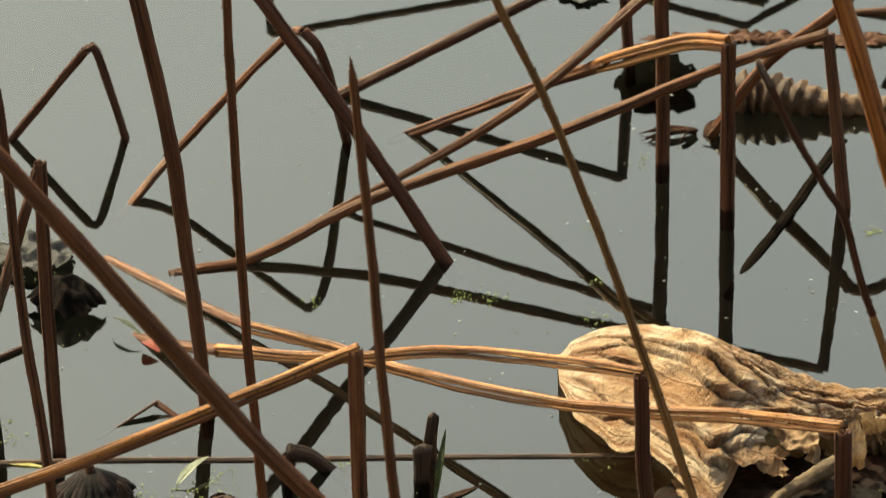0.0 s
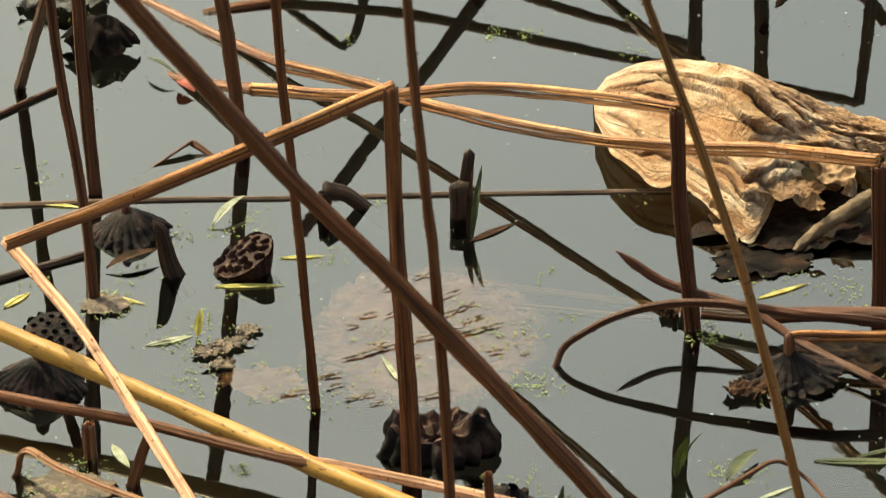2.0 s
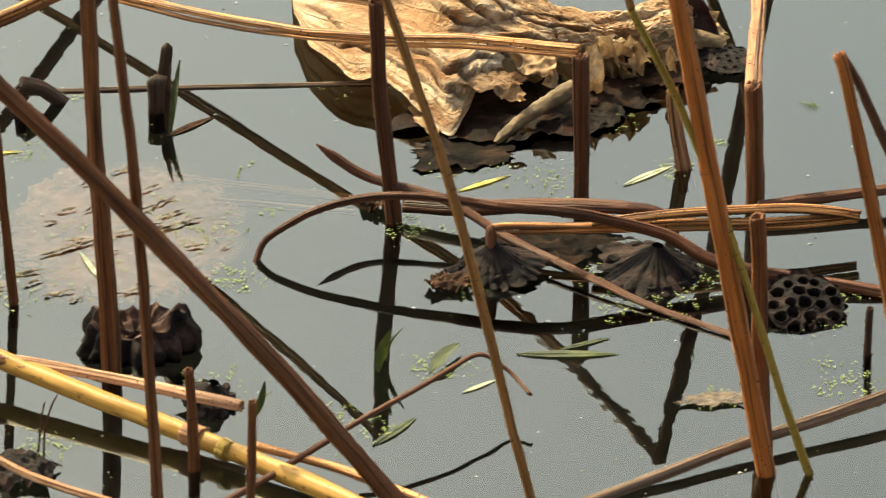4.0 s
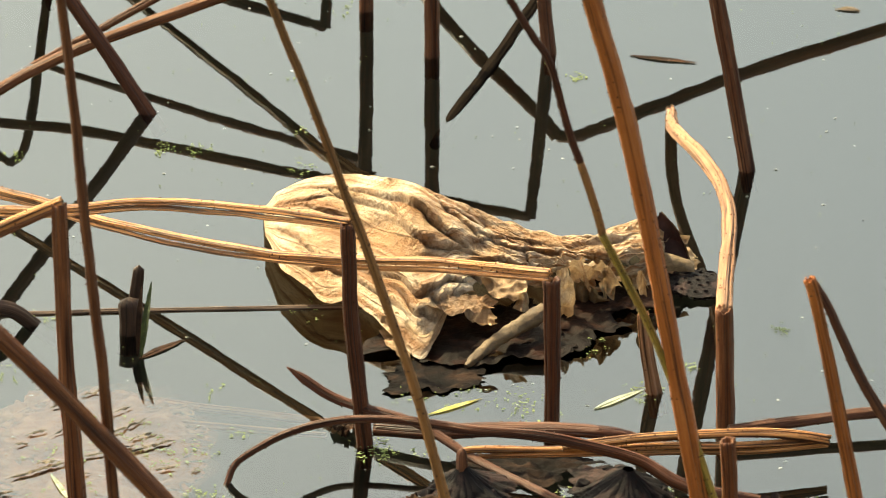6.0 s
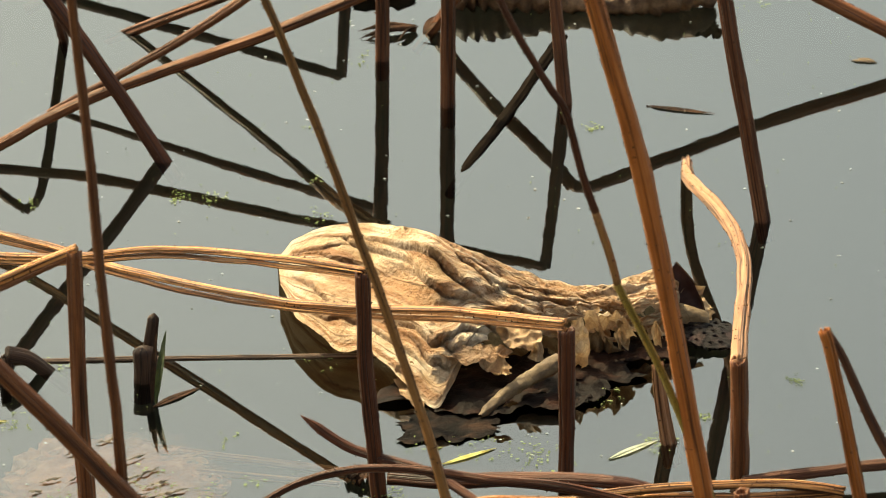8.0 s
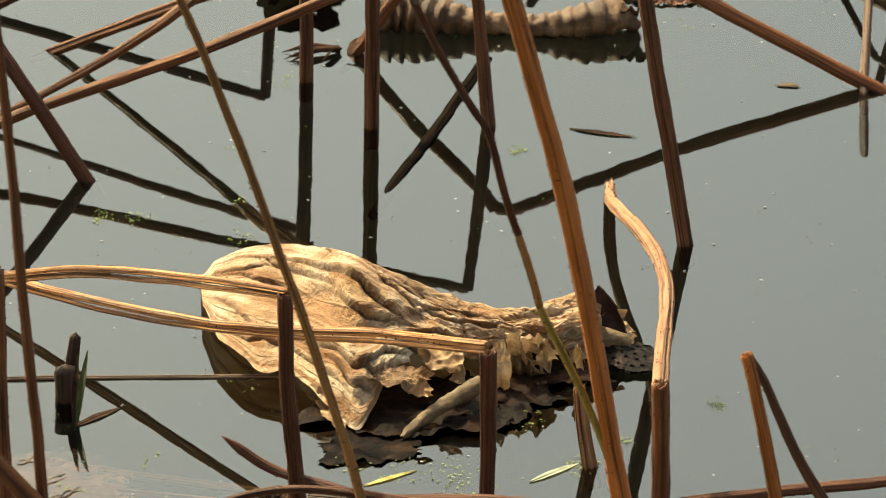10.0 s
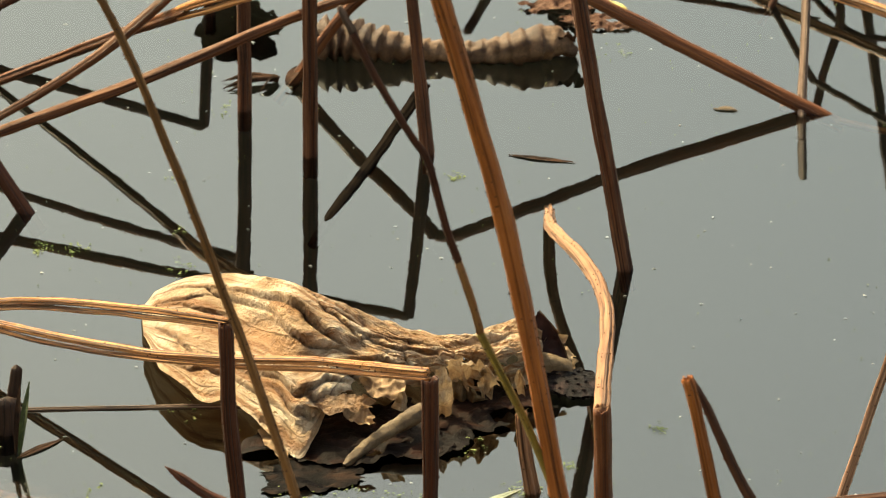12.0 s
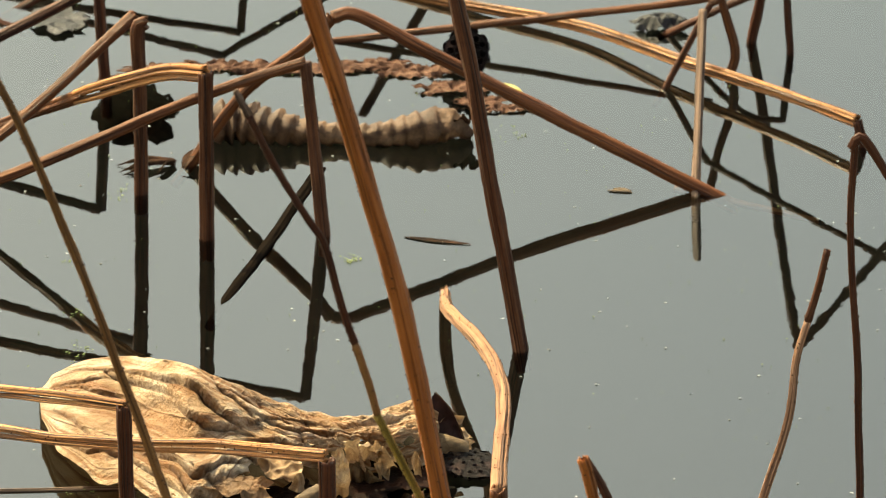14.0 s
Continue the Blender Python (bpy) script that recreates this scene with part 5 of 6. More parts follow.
pod("black crumpled lotus seed pod floating upside down", (-0.366, 5.073, 0.004), .038, .026, (-.05, .1, -1), BLACK_POD, 17, 24, .16, .010, pucker=.14, flare=.8)
def collapsed_pod(label, at, rx, ry, h, saddle, folds, seed):
    """A seed pod fallen in on itself: puckered skirt, a sagging top with two raised ends."""
    n, m = 150, 26
    verts = []
    for j in range(m + 1):
        v = j / m
        for i in range(n):
            a = 2 * math.pi * i / n
            c, e = math.cos(a), math.sin(a)
            pucker = abs(math.sin(folds * a / 2 + 1.8 * noise.noise(Vector((c * 2, e * 2, seed)))))
            rim = h * (1 - saddle * e * e) * (1 + 0.45 * fbm(Vector((c * 1.6, e * 1.6, seed)), 3))
            if v < 0.6:
                k = v / 0.6
                z, out = -0.004 + (rim + 0.004) * k, 1.14 - 0.3 * k + 0.1 * math.sin(k * 3.1)
            else:
                k = (v - 0.6) / 0.4
                z, out = rim * (1 - 0.7 * math.sin(k * 1.57)) + 0.006 * fbm(Vector((c * 3, e * 3, k * 3 + seed)), 2), 0.84 * (1 - k)
            out *= 1 + (0.2 * (pucker - 0.6) + 0.26 * fbm(Vector((c * 1.4 + seed, e * 1.4, v * 2)), 3)) * min(1, 1.4 - v)
            verts.append((c * rx * out, e * ry * out, z))
    shells = []
    for name, rows in (("cup", range(int(m * 0.6))), ("face", range(int(m * 0.6), m))):
        me = bpy.data.meshes.new(name)
        me.from_pydata(verts, [], [(j * n + i, j * n + (i + 1) % n, (j + 1) * n + (i + 1) % n, (j + 1) * n + i) for j in rows for i in range(n)])
        shells.append(me)
    thing = new("seed_pod")
    thing.location = at
    for me in shells:
        part(me.name, me, BROWN_POD if me.name.startswith("face") else BLACK_POD, thing)
    return tagged(thing, label, "seed pod", "seed pods on the water")


collapsed_pod("collapsed black seed pod with puckered sides, half sunk", (-0.038, 4.948, 0.0), .040, .031, .033, .5, 14, 19)
pod("wet black seed pod floating beside the dry leaf", (0.483, 5.502, 0.006), .029, .012, (.08, -.06, 1), BLACK_POD, 21, 16, .12, wide=.5)
pod("small black seed pod afloat on open water", (0.635, 4.995, 0.008), .021, .022, (-.4, -.3, .7), BLACK_POD, 23, 16, .1)
pod("round black seed pod afloat on the far water", (0.566, 6.563, 0.024), .024, .034, (-.15, -.85, .35), BLACK_POD, 25, 8, .02)
pod("blackened remains of a seed pod behind the yellow cane", (0.019, 4.831, 0.004), .024, .018, (-.2, .2, -1), BLACK_POD, 29, 12, .35)

# ---- leaves afloat and standing ----
def blade_leaf(label, a, b, width, mat, arch=0.003, name="fallen_leaf", category="leaf", seed=1, roll=0.0):
    """A narrow pointed leaf from a to b with a raised midrib and gently waved edges."""
    a, b, width, lift = Vector(a), Vector(b), width * 0.72, 0.3
    if max(a.z, b.z) < 0.0045:
        a.z = b.z = 0.0006
        arch, lift = 0.0004, 0.08
    axis = b - a
    flat = axis.cross(Vector((0, 0, 1)))
    flat = flat.normalized() if flat.length > axis.length * 0.35 else Vector((1, 0.2, 0)).normalized()
    up = flat.cross(axis).normalized()
    if up.z < 0:
        up = -up
    flat = (flat * math.cos(roll) + up * math.sin(roll)).normalized()
    up = flat.cross(axis).normalized()
    if up.z < 0:
        up = -up
    verts, faces, n, m = [], [], 26, 6
    for i in range(n + 1):
        u = i / n
        w = width * (math.sin(math.pi * u ** 0.85) ** 0.8) + 0.0002
        mid = a + axis * u + up * (arch * math.sin(math.pi * u)) + flat * (width * 0.35 * math.sin(2.2 * u + seed))
        for j in range(m + 1):
            v = j / m * 2 - 1
            verts.append(mid + flat * (v * w) + up * (abs(v) * w * lift + 0.0004 * noise.noise(Vector((u * 7, v * 2, seed)))))
    for i in range(n):
        for j in range(m):
            p = i * (m + 1) + j
            faces.append((p, p + 1, p + m + 2, p + m + 1))
    thing = new(name)
    me = bpy.data.meshes.new("blade")
    me.from_pydata(verts, [], faces)
    part("blade", me, mat, thing)
    rib = [verts[i * (m + 1) + m // 2] + up * 0.0002 for i in range(0, n + 1, 5)]
    part("midrib", stalk_mesh("midrib", rib, width * 0.1 + 0.0002, 0.0002, seed, prickles=False, sides=6, hollow=False), mat, thing)
    return tagged(thing, label, category)


def blade_frond(label, root, ends, mat):
    """A few narrow withered blades that meet at one end."""
    thing = new("frond")
    for i, (x, y) in enumerate(ends):
        line = [Vector(root), Vector(root).lerp(Vector((x, y, 0.004)), 0.5) + Vector((0, 0.002, 0.003)), Vector((x, y, 0.001))]
        part("blade", stalk_mesh("blade", line, 0.0036, 0.0016, 60 + i, flat=0.35, prickles=False, tip=0.02, ribs=0.2), mat, thing)
    return tagged(thing, label, "leaf")


YL, GL, WL = "yellowed narrow leaf floating on the water", "fresh green willow leaf near the water", "bleached narrow leaf floating on the water"
blade_leaf(YL, (0.233, 5.239, 0.002), (0.281, 5.270, 0.004), .004, YELLOW_LEAF, seed=2)
blade_leaf(WL, (0.374, 5.243, 0.002), (0.420, 5.282, 0.004), .0055, WHITE_LEAF, seed=3)
blade_leaf(WL, (-0.233, 5.412, 0.002), (-0.207, 5.454, 0.012), .006, WHITE_LEAF, seed=4)
blade_leaf("small yellow leaf standing out of the water", (-0.238, 5.175, 0.001), (-0.237, 5.186, 0.022), .0048, YELLOW_LEAF, seed=5)
blade_leaf(WL, (-0.282, 5.158, 0.002), (-0.244, 5.180, 0.003), .007, WHITE_LEAF, seed=6)
blade_leaf(WL, (-0.071, 5.081, 0.002), (-0.085, 5.132, 0.004), .0032, WHITE_LEAF, seed=7)
blade_leaf("bright yellow-green leaf floating under the brown pod", (-0.228, 5.283, 0.002), (-0.170, 5.280, 0.002), .006, YELLOW_LEAF, seed=8)
blade_leaf(YL, (-0.392, 5.472, 0.003), (-0.352, 5.458, 0.002), .005, YELLOW_LEAF, seed=9)
blade_leaf(YL, (-0.325, 5.265, 0.003), (-0.286, 5.245, 0.002), .004, YELLOW_LEAF, seed=10)
blade_leaf(YL, (-0.405, 5.241, 0.003), (-0.387, 5.274, 0.002), .006, YELLOW_LEAF, seed=11)
blade_leaf(YL, (-0.174, 5.340, 0.002), (-0.134, 5.345, 0.002), .004, YELLOW_LEAF, seed=12)
blade_leaf(GL, (0.266, 4.913, 0.0015), (0.348, 4.909, 0.002), .0085, GREEN_LEAF, .002, seed=13)
blade_leaf(GL, (0.299, 4.919, 0.003), (0.343, 4.939, 0.004), .004, GREEN_LEAF, seed=14)
blade_leaf(GL, (0.193, 4.874, 0.003), (0.223, 4.924, 0.006), .008, GREEN_LEAF, seed=15)
blade_leaf(GL, (0.154, 4.882, 0.001), (0.165, 4.884, 0.038), .006, GREEN_LEAF, seed=16)
blade_leaf(GL, (0.160, 4.901, 0.002), (0.175, 4.892, 0.036), .004, GREEN_LEAF, seed=17)
blade_leaf(GL, (0.146, 4.750, 0.002), (0.179, 4.800, 0.004), .006, GREEN_LEAF, seed=18)
blade_leaf(WL, (0.218, 4.842, 0.002), (0.247, 4.866, 0.004), .003, WHITE_LEAF, seed=19)
blade_leaf("short green blade standing beside a dark stump", (-0.009, 5.373, 0.001), (0.002, 5.404, 0.058), .004, GREEN_LEAF, seed=20)
blade_leaf("thin purplish dry blade standing beside a dark stump", (-0.012, 5.374, 0.001), (-0.006, 5.400, 0.056), .003, ROT_LEAF, seed=21)
blade_leaf("grey dead leaf lying flat on the water", (-0.010, 5.370, 0.002), (0.032, 5.411, 0.003), .006, ROT_LEAF, seed=22)
blade_leaf("green shoot sprouting from a broken stem", (0.055, 4.706, 0.050), (0.061, 4.709, 0.078), .004, GREEN_LEAF, seed=23)
blade_leaf("green shoot sprouting beside a broken stem", (0.055, 4.706, 0.050), (0.067, 4.708, 0.070), .0035, GREEN_LEAF, seed=24)
blade_leaf("green grass blade by the bank", (-0.255, 4.704, 0.004), (-0.223, 4.727, 0.030), .004, GREEN_LEAF, seed=25)
blade_leaf("dark purple sliver of leaf floating on open water", (0.467, 6.090, 0.002), (0.530, 6.065, 0.002), .006, ROT_LEAF, seed=26)
blade_frond("withered dark frond of narrow blades floating by a stem", (0.253, 6.308, 0.003), ((0.196, 6.307), (0.197, 6.286), (0.202, 6.278), (0.233, 6.272)), ROT_LEAF)
blade_leaf("dark ragged leaf floating by a stem", (0.260, 6.286, 0.004), (0.282, 6.319, 0.012), .008, ROT_LEAF, seed=28)
blade_leaf("small tan chip of leaf on open water", (0.676, 6.207, 0.002), (0.695, 6.200, 0.003), .004, GREY_LEAF, seed=29)
blade_leaf("small tan chip of leaf on the water", (0.682, 6.210, 0.002), (0.701, 6.201, 0.003), .007, GREY_LEAF, seed=30)
blade_leaf("small red leaf caught at the end of a stem", (-0.277, 5.742, 0.006), (-0.258, 5.722, 0.004), .011, RED_LEAF, seed=31)
blade_leaf("yellow leaf caught at the end of a stem", (-0.305, 5.787, 0.012), (-0.278, 5.754, 0.008), .004, GREEN_LEAF, seed=32)
blade_leaf("yellow leaf on the far water", (0.598, 6.533, 0.003), (0.618, 6.497, 0.003), .007, YELLOW_LEAF, seed=35)
wet_leaf("dark dead leaf glinting on the far water", (0.784, 6.699, 0.003), (.028, .0, 0), (.0, .018, 0), SLATE_LEAF, bumpy=.006, scale=50, ragged=.4, dome=.008, seed=36)
blade_leaf("brown dead leaf lying on the water", (-0.322, 5.318, 0.003), (-0.279, 5.349, 0.008), .008, ROT_LEAF, seed=37)
blade_leaf("bleached leaf beside the yellow cane", (-0.301, 4.962, 0.003), (-0.285, 4.918, 0.003), .006, WHITE_LEAF, seed=38)

wet_leaf("dark violet-grey leaf floating among duckweed", (-0.315, 4.834, 0.003), (.020, -.003, 0), (.004, .016, .004), SLATE_LEAF, bumpy=.003, scale=50, ragged=.3, seed=171)
wet_leaf("pale rotting leaf awash among duckweed", (-0.330, 4.878, 0.0008), (.034, -.010, 0), (.008, .030, 0), SCRAP, bumpy=.0015, scale=60, ragged=.5, seed=172)
wet_leaf("dark grey leaf floating on the water", (-0.393, 5.966, 0.004), (.042, .0, 0), (.0, .05, 0), SLATE_LEAF, bumpy=.008, scale=30, ragged=.3, seed=71)
wet_leaf("blackened crumpled dead leaf standing like a tent on the water", (-0.351, 5.836, 0.006), (.034, -.006, 0), (.0, .03, 0), MUCK_AND_REFLECTION, bumpy=.007, scale=34, ragged=.4, dome=.024, seed=72)
wet_leaf("dark leaf floating on the far water", (0.151, 6.750, 0.003), (.03, .0, 0), (.0, .04, 0), SLATE_LEAF, bumpy=.003, scale=30, ragged=.4, seed=73)
for spot, size, seed in (((-0.230, 5.142, 0.001), .012, 75), ((-0.210, 5.158, 0.001), .015, 175), ((-0.217, 5.116, 0.001), .011, 275), ((-0.198, 5.185, 0.001), .011, 375)):
    wet_leaf("brown rotting leaf scrap among duckweed on the water", spot, (size, .004, 0), (0, size, 0), SCRAP, bumpy=.0022, scale=110, ragged=.8, curl=.0012, seed=seed)
wet_leaf("grey weed-covered scrap afloat at a stem's foot", (-0.321, 5.243, 0.001), (.02, .0, 0), (.0, .022, 0), SCRAP, bumpy=.002, scale=60, ragged=.35, seed=77)
wet_leaf("crumpled tan dead leaf heaped near the bank", (-0.217, 4.658, 0.014), (.03, .0, .0), (.0, .034, .0), ROLL_LEAF, bumpy=.007, scale=70, ragged=.25, dome=.008, seed=78)
wet_leaf("crumpled brown dead leaf heaped near the bank", (-0.177, 4.663, 0.010), (.018, .0, .0), (.0, .03, .0), WET_LEAF, bumpy=.006, scale=60, ragged=.35, dome=.008, seed=79)
wet_leaf("black rotting leaf on the water near the bank", (-0.129, 4.715, 0.003), (.028, .0, .0), (.0, .028, .0), BLACK_POD, bumpy=.005, scale=60, ragged=.5, dome=.005, seed=80)
wet_leaf("black rotting leaf under the split stems", (0.311, 5.117, 0.003), (.06, .0, .0), (.0, .03, .0), MUCK_AND_REFLECTION, bumpy=.004, scale=40, ragged=.4, seed=81)
wet_leaf("wet brown scrap of leaf beside a black pod", (0.219, 5.046, 0.003), (.018, .0, .0), (.0, .016, .0), ROT_LEAF, bumpy=.006, scale=70, ragged=.5, seed=82)
wet_leaf("brown scrap of weedy leaf on the water", (0.418, 4.817, 0.002), (.03, .004, .0), (.0, .012, .0), SCRAP, bumpy=.001, scale=70, ragged=.5, seed=83)
wet_leaf("speckled wet scraps where stems meet the water", (0.165, 5.206, 0.002), (.015, .0, .0), (.0, .014, .0), ROT_LEAF, bumpy=.007, scale=90, ragged=.6, seed=84)


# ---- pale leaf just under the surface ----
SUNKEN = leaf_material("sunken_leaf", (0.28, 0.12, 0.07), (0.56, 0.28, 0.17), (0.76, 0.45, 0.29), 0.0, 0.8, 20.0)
def murk_faded(m):
    """Fades the leaf out towards its rim; the water's murk is put into its transparency."""
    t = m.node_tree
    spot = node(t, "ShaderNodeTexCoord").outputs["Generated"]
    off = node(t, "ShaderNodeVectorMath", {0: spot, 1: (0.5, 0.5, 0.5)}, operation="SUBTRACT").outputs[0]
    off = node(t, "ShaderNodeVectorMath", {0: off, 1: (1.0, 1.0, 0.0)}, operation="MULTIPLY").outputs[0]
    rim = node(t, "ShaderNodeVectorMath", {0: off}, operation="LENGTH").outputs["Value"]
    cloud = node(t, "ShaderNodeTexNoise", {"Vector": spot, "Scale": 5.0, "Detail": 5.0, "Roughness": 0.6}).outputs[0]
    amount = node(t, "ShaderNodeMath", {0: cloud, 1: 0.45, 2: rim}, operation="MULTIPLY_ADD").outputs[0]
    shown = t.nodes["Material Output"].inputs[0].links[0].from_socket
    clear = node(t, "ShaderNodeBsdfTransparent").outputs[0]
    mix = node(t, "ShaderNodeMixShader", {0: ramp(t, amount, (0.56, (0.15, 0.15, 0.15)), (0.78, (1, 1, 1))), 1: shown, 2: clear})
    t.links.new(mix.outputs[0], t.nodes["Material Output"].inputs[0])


murk_faded(SUNKEN)
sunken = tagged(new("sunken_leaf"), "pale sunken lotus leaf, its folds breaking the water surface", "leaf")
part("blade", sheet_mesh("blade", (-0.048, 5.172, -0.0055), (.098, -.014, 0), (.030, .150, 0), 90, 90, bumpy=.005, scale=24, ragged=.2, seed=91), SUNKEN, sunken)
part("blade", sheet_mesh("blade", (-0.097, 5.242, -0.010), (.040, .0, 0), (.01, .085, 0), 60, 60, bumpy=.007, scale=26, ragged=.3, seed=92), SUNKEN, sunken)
# each fold that stands out of the water: from x, y to x, y
CREASES = [
    (-0.137, 5.088, -0.117, 5.094),
    (-0.114, 5.125, -0.073, 5.151),
    (-0.093, 5.152, -0.077, 5.156),
    (-0.033, 5.252, -0.019, 5.264),
    (-0.034, 5.211, -0.007, 5.236),
    (-0.017, 5.198, -0.000, 5.210),
    (-0.040, 5.175, -0.017, 5.184),
    (-0.018, 5.172, 0.015, 5.192),
    (-0.055, 5.164, -0.034, 5.173),
    (-0.114, 5.191, -0.105, 5.193),
    (-0.081, 5.212, -0.063, 5.233),
    (0.032, 5.129, 0.039, 5.136),
    (-0.048, 5.047, -0.029, 5.055),
    (0.004, 5.134, 0.017, 5.137),
    (-0.112, 5.044, -0.092, 5.052),
    (-0.092, 5.033, -0.082, 5.037),
    (-0.083, 5.269, -0.070, 5.278),
    (-0.057, 5.293, -0.041, 5.302),
    (-0.167, 5.055, -0.148, 5.061),
    (-0.130, 5.065, -0.116, 5.076),
    (-0.069, 5.124, -0.055, 5.129),
    (-0.104, 5.212, -0.089, 5.219),
]
for i, (ax, ay, bx, by) in enumerate(CREASES):
    half = Vector((bx - ax, by - ay, 0)) / 2
    part("fold", sheet_mesh("fold", ((ax + bx) / 2, (ay + by) / 2, 0.0005), half * 1.15, (0.001, 0.0022 + 0.04 * half.length, 0.0), 34, 12, bumpy=.0014, scale=110, ragged=.6, dome=.001 + 0.035 * half.length, curl=.001, seed=100 + i), SODDEN, sunken)
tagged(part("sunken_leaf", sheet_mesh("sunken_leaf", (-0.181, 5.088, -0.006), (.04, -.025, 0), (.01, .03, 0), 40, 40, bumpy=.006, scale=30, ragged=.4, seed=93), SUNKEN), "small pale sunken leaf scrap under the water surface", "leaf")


# ---- duckweed: too many to count ----
def duckweed():
    rng = random.Random(11)
    verts, faces = [], []

    def frond(x, y, s):
        n, base = 6, len(verts)
        tilt, turn = rng.uniform(-0.2, 0.2), rng.uniform(0, 6.28)
        verts.append((x, y, 0.0016))
        for k in range(n):
            a = turn + 6.283 * k / n
            verts.append((x + math.cos(a) * s, y + math.sin(a) * s * 0.8, 0.001 + tilt * s * math.cos(a) * 0.5))
        faces.extend((base, base + 1 + k, base + 1 + (k + 1) % n) for k in range(n))

    for cx, cy, spread, count in PATCHES:
        for _ in range(count):
            a, q = rng.uniform(0, 6.283), spread * rng.random() ** 0.7
            x, y = cx + math.cos(a) * q, cy + math.sin(a) * q * 1.3
            for _ in range(rng.randint(1, 3)):
                frond(x + rng.uniform(-1, 1) * 0.002, y + rng.uniform(-1, 1) * 0.003, rng.uniform(0.0006, 0.0013))
    for _ in range(900):
        frond(rng.uniform(-0.45, 0.85), rng.uniform(4.5, 6.9), rng.uniform(0.0004, 0.001))
    me = bpy.data.meshes.new("duckweed")
    me.from_pydata(verts, [], faces)
    me.materials.append(DUCKWEED)
    return tagged(new("duckweed", me), "pale green duckweed scattered over the water", "duckweed", kind="stuff")


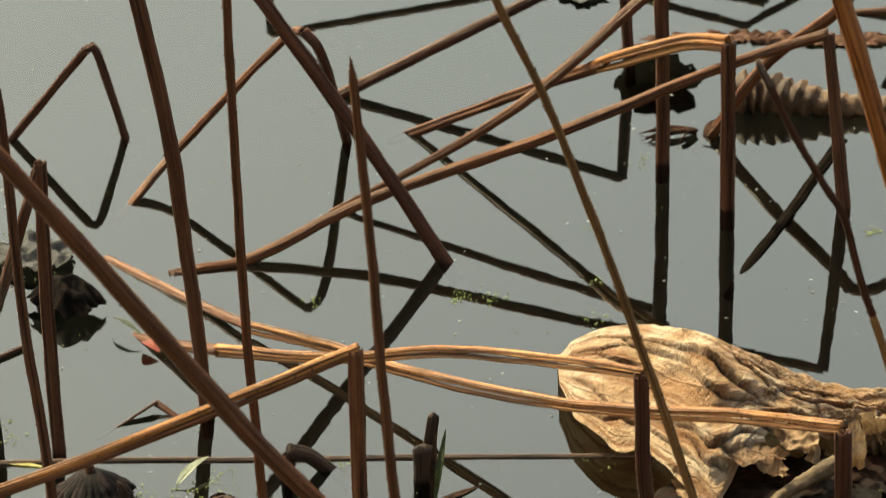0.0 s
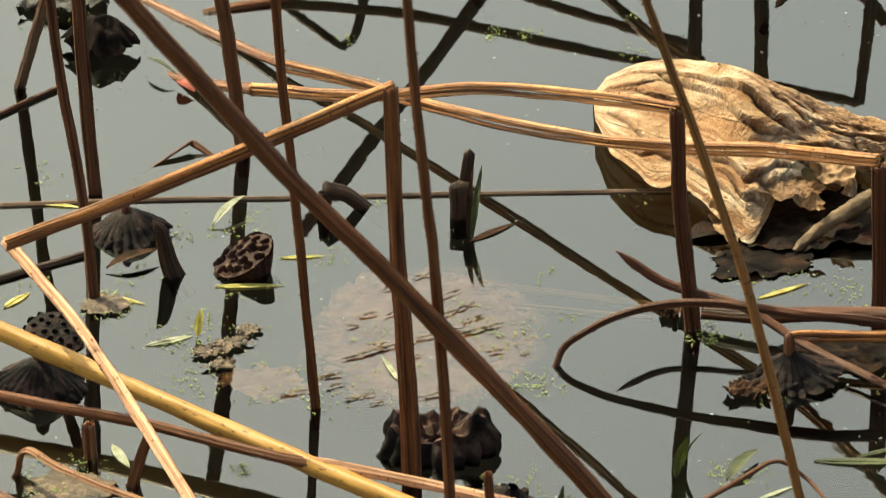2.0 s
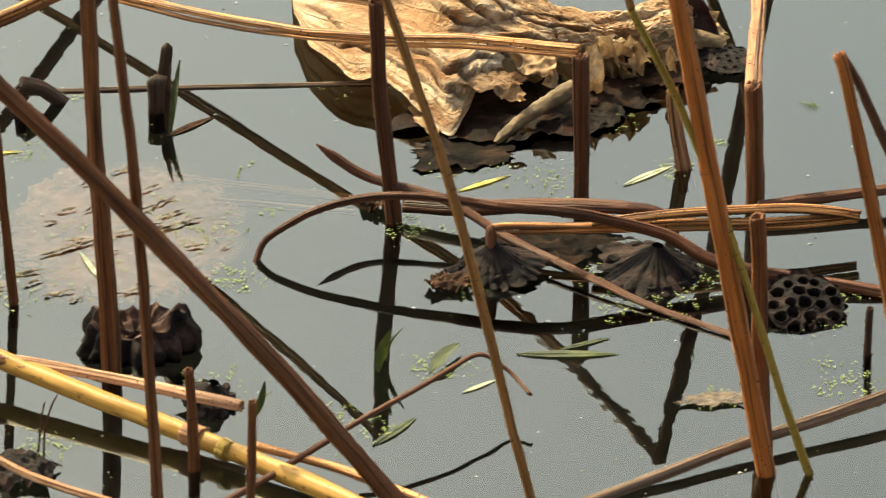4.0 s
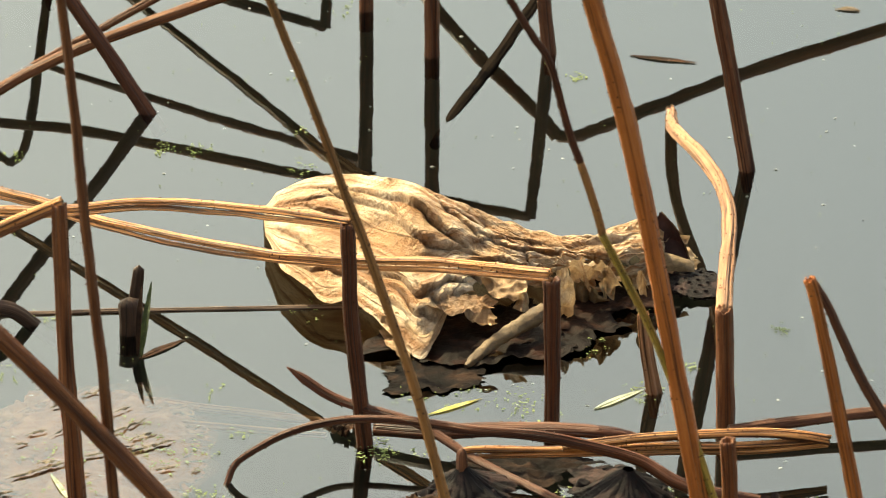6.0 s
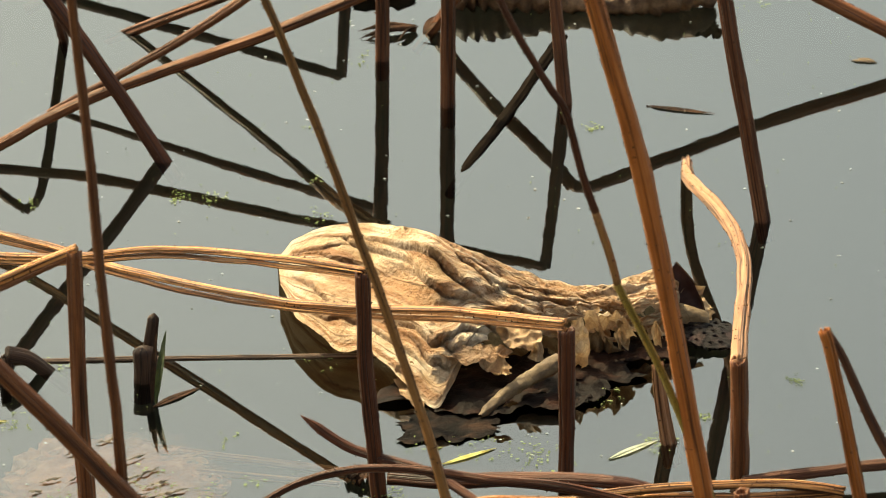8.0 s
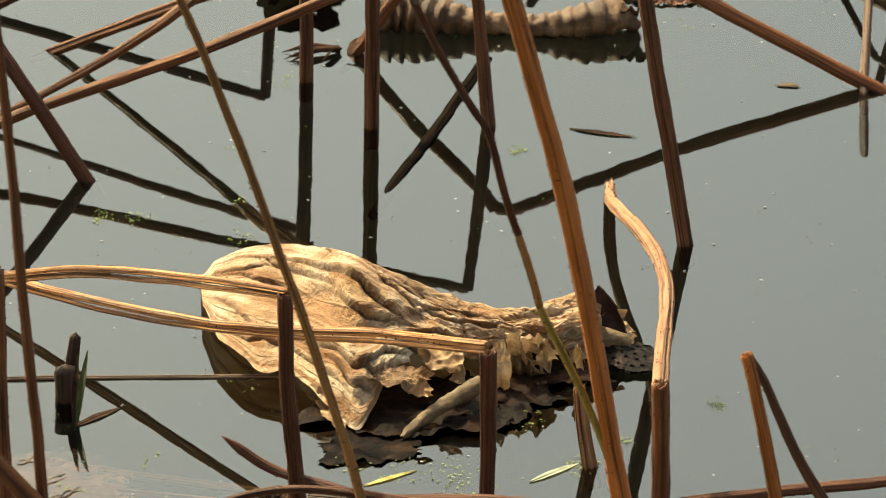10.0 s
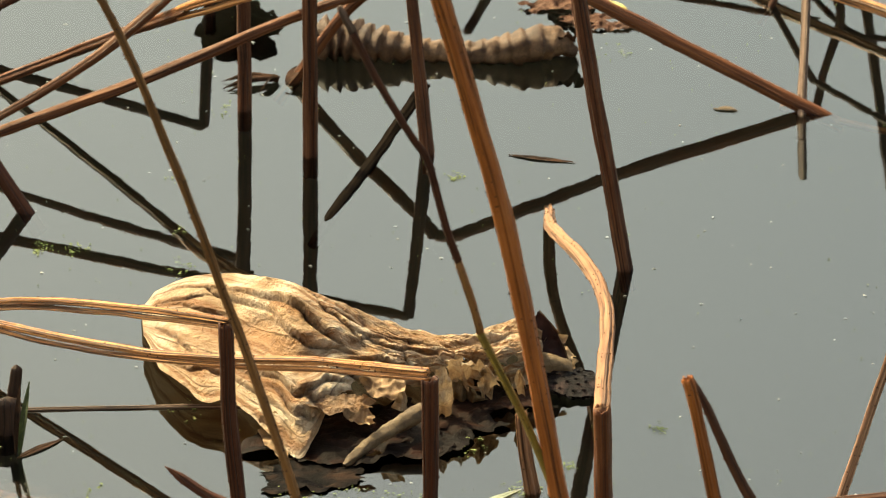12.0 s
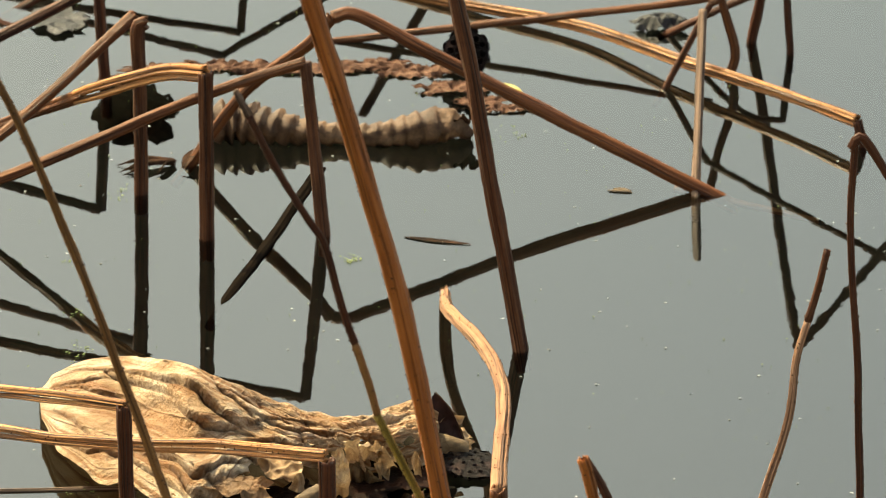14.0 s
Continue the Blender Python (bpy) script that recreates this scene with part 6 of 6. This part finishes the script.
PATCHES = [
    (-0.191, 5.276, 0.030, 16),
    (-0.199, 5.424, 0.025, 22),
    (-0.223, 5.399, 0.020, 14),
    (-0.262, 5.394, 0.020, 16),
    (-0.293, 5.314, 0.030, 20),
    (-0.319, 5.245, 0.026, 110),
    (-0.263, 5.165, 0.030, 30),
    (-0.221, 5.158, 0.050, 60),
    (-0.237, 5.217, 0.020, 16),
    (-0.171, 5.071, 0.040, 40),
    (-0.111, 5.053, 0.040, 30),
    (-0.091, 5.459, 0.020, 16),
    (-0.129, 5.341, 0.020, 20),
    (-0.027, 5.212, 0.040, 30),
    (-0.003, 5.176, 0.030, 20),
    (0.030, 5.175, 0.025, 26),
    (0.040, 5.066, 0.030, 40),
    (0.015, 5.152, 0.030, 20),
    (-0.074, 5.097, 0.030, 16),
    (-0.122, 5.852, 0.012, 10),
    (0.015, 5.870, 0.012, 10),
    (0.142, 5.902, 0.010, 8),
    (0.052, 5.861, 0.012, 6),
    (0.319, 5.253, 0.030, 40),
    (0.268, 5.286, 0.030, 20),
    (0.186, 5.162, 0.020, 30),
    (0.073, 5.208, 0.012, 10),
    (0.417, 5.277, 0.020, 20),
    (0.465, 5.329, 0.010, 14),
    (0.318, 5.394, 0.020, 16),
    (0.376, 5.378, 0.020, 16),
    (0.143, 5.468, 0.020, 10),
    (0.013, 5.862, 0.012, 10),
    (0.145, 6.040, 0.010, 8),
    (0.412, 6.031, 0.012, 8),
    (0.550, 5.403, 0.008, 8),
    (0.144, 5.819, 0.020, 8),
    (0.050, 5.860, 0.012, 6),
    (0.216, 5.274, 0.020, 14),
    (0.185, 5.169, 0.020, 26),
    (0.220, 5.156, 0.020, 10),
    (0.239, 5.058, 0.030, 26),
    (0.275, 5.113, 0.030, 24),
    (0.307, 5.100, 0.020, 20),
    (0.351, 5.053, 0.030, 40),
    (0.389, 5.007, 0.030, 40),
    (0.425, 5.050, 0.020, 20),
    (0.191, 4.894, 0.020, 30),
    (0.222, 4.873, 0.020, 16),
    (0.116, 4.804, 0.020, 26),
    (0.151, 4.777, 0.020, 20),
    (0.416, 4.821, 0.020, 40),
    (0.044, 5.066, 0.020, 24),
    (-0.198, 4.912, 0.010, 10),
    (-0.119, 4.758, 0.030, 30),
    (-0.136, 4.703, 0.030, 20),
    (0.023, 4.871, 0.030, 30),
    (-0.240, 5.089, 0.030, 40),
    (0.052, 5.299, 0.020, 8),
    (-0.082, 5.174, 0.030, 20),
    (0.510, 4.968, 0.030, 30),
    (0.537, 5.005, 0.015, 20),
    (0.507, 4.882, 0.012, 10),
    (0.525, 4.844, 0.030, 60),
    (0.569, 5.003, 0.015, 14),
    (0.547, 5.402, 0.006, 6),
    (0.360, 4.994, 0.030, 30),
    (0.418, 5.024, 0.020, 10),
    (-0.334, 4.896, 0.040, 160),
    (-0.341, 4.856, 0.030, 130),
    (-0.195, 4.913, 0.010, 10),
    (-0.102, 4.764, 0.020, 20),
    (0.414, 6.029, 0.012, 10),
    (0.450, 5.853, 0.010, 4),
    (0.549, 5.413, 0.008, 8),
    (0.045, 5.856, 0.015, 8),
    (0.143, 5.809, 0.012, 8),
    (0.596, 6.377, 0.025, 12),
    (-0.390, 6.014, 0.050, 20),
    (-0.400, 5.910, 0.040, 12),
    (-0.436, 6.008, 0.050, 30),
    (-0.388, 5.531, 0.030, 16),
    (-0.388, 5.281, 0.030, 12),
    (0.199, 6.229, 0.020, 10),
]
duckweed()


# ---- pale dust and husks afloat: too many to count ----
def husks():
    rng = random.Random(23)
    m, t, b = material("pale_husk")
    shade = node(t, "ShaderNodeNewGeometry").outputs["Random Per Island"]
    t.links.new(ramp(t, shade, (0.0, (0.4, 0.38, 0.3)), (1.0, (0.75, 0.74, 0.68))), b.inputs["Base Color"])
    b.inputs["Roughness"].default_value = 0.5
    verts, faces = [], []
    for _ in range(420):
        x, y = rng.uniform(-0.45, 0.95), rng.uniform(4.5, 6.9)
        w, l, turn = rng.uniform(0.0003, 0.0008), rng.uniform(0.0006, 0.0024), rng.uniform(-0.5, 0.5)
        c, e, base = math.cos(turn), math.sin(turn), len(verts)
        for u, v, z in ((-1, 0, 0.0004), (-0.3, -1, 0.0006), (0.7, -0.8, 0.0006), (1, 0.1, 0.0004), (0.2, 1, 0.0006), (0, 0, 0.0013)):
            verts.append((x + u * l * c - v * w * e, y + u * l * e + v * w * c, z))
        faces.extend((base + k, base + (k + 1) % 5, base + 5) for k in range(5))
    me = bpy.data.meshes.new("husks")
    me.from_pydata(verts, [], faces)
    me.materials.append(m)
    return tagged(new("husks", me), "pale specks and husks floating on the water", "floating husks", kind="stuff")


husks()
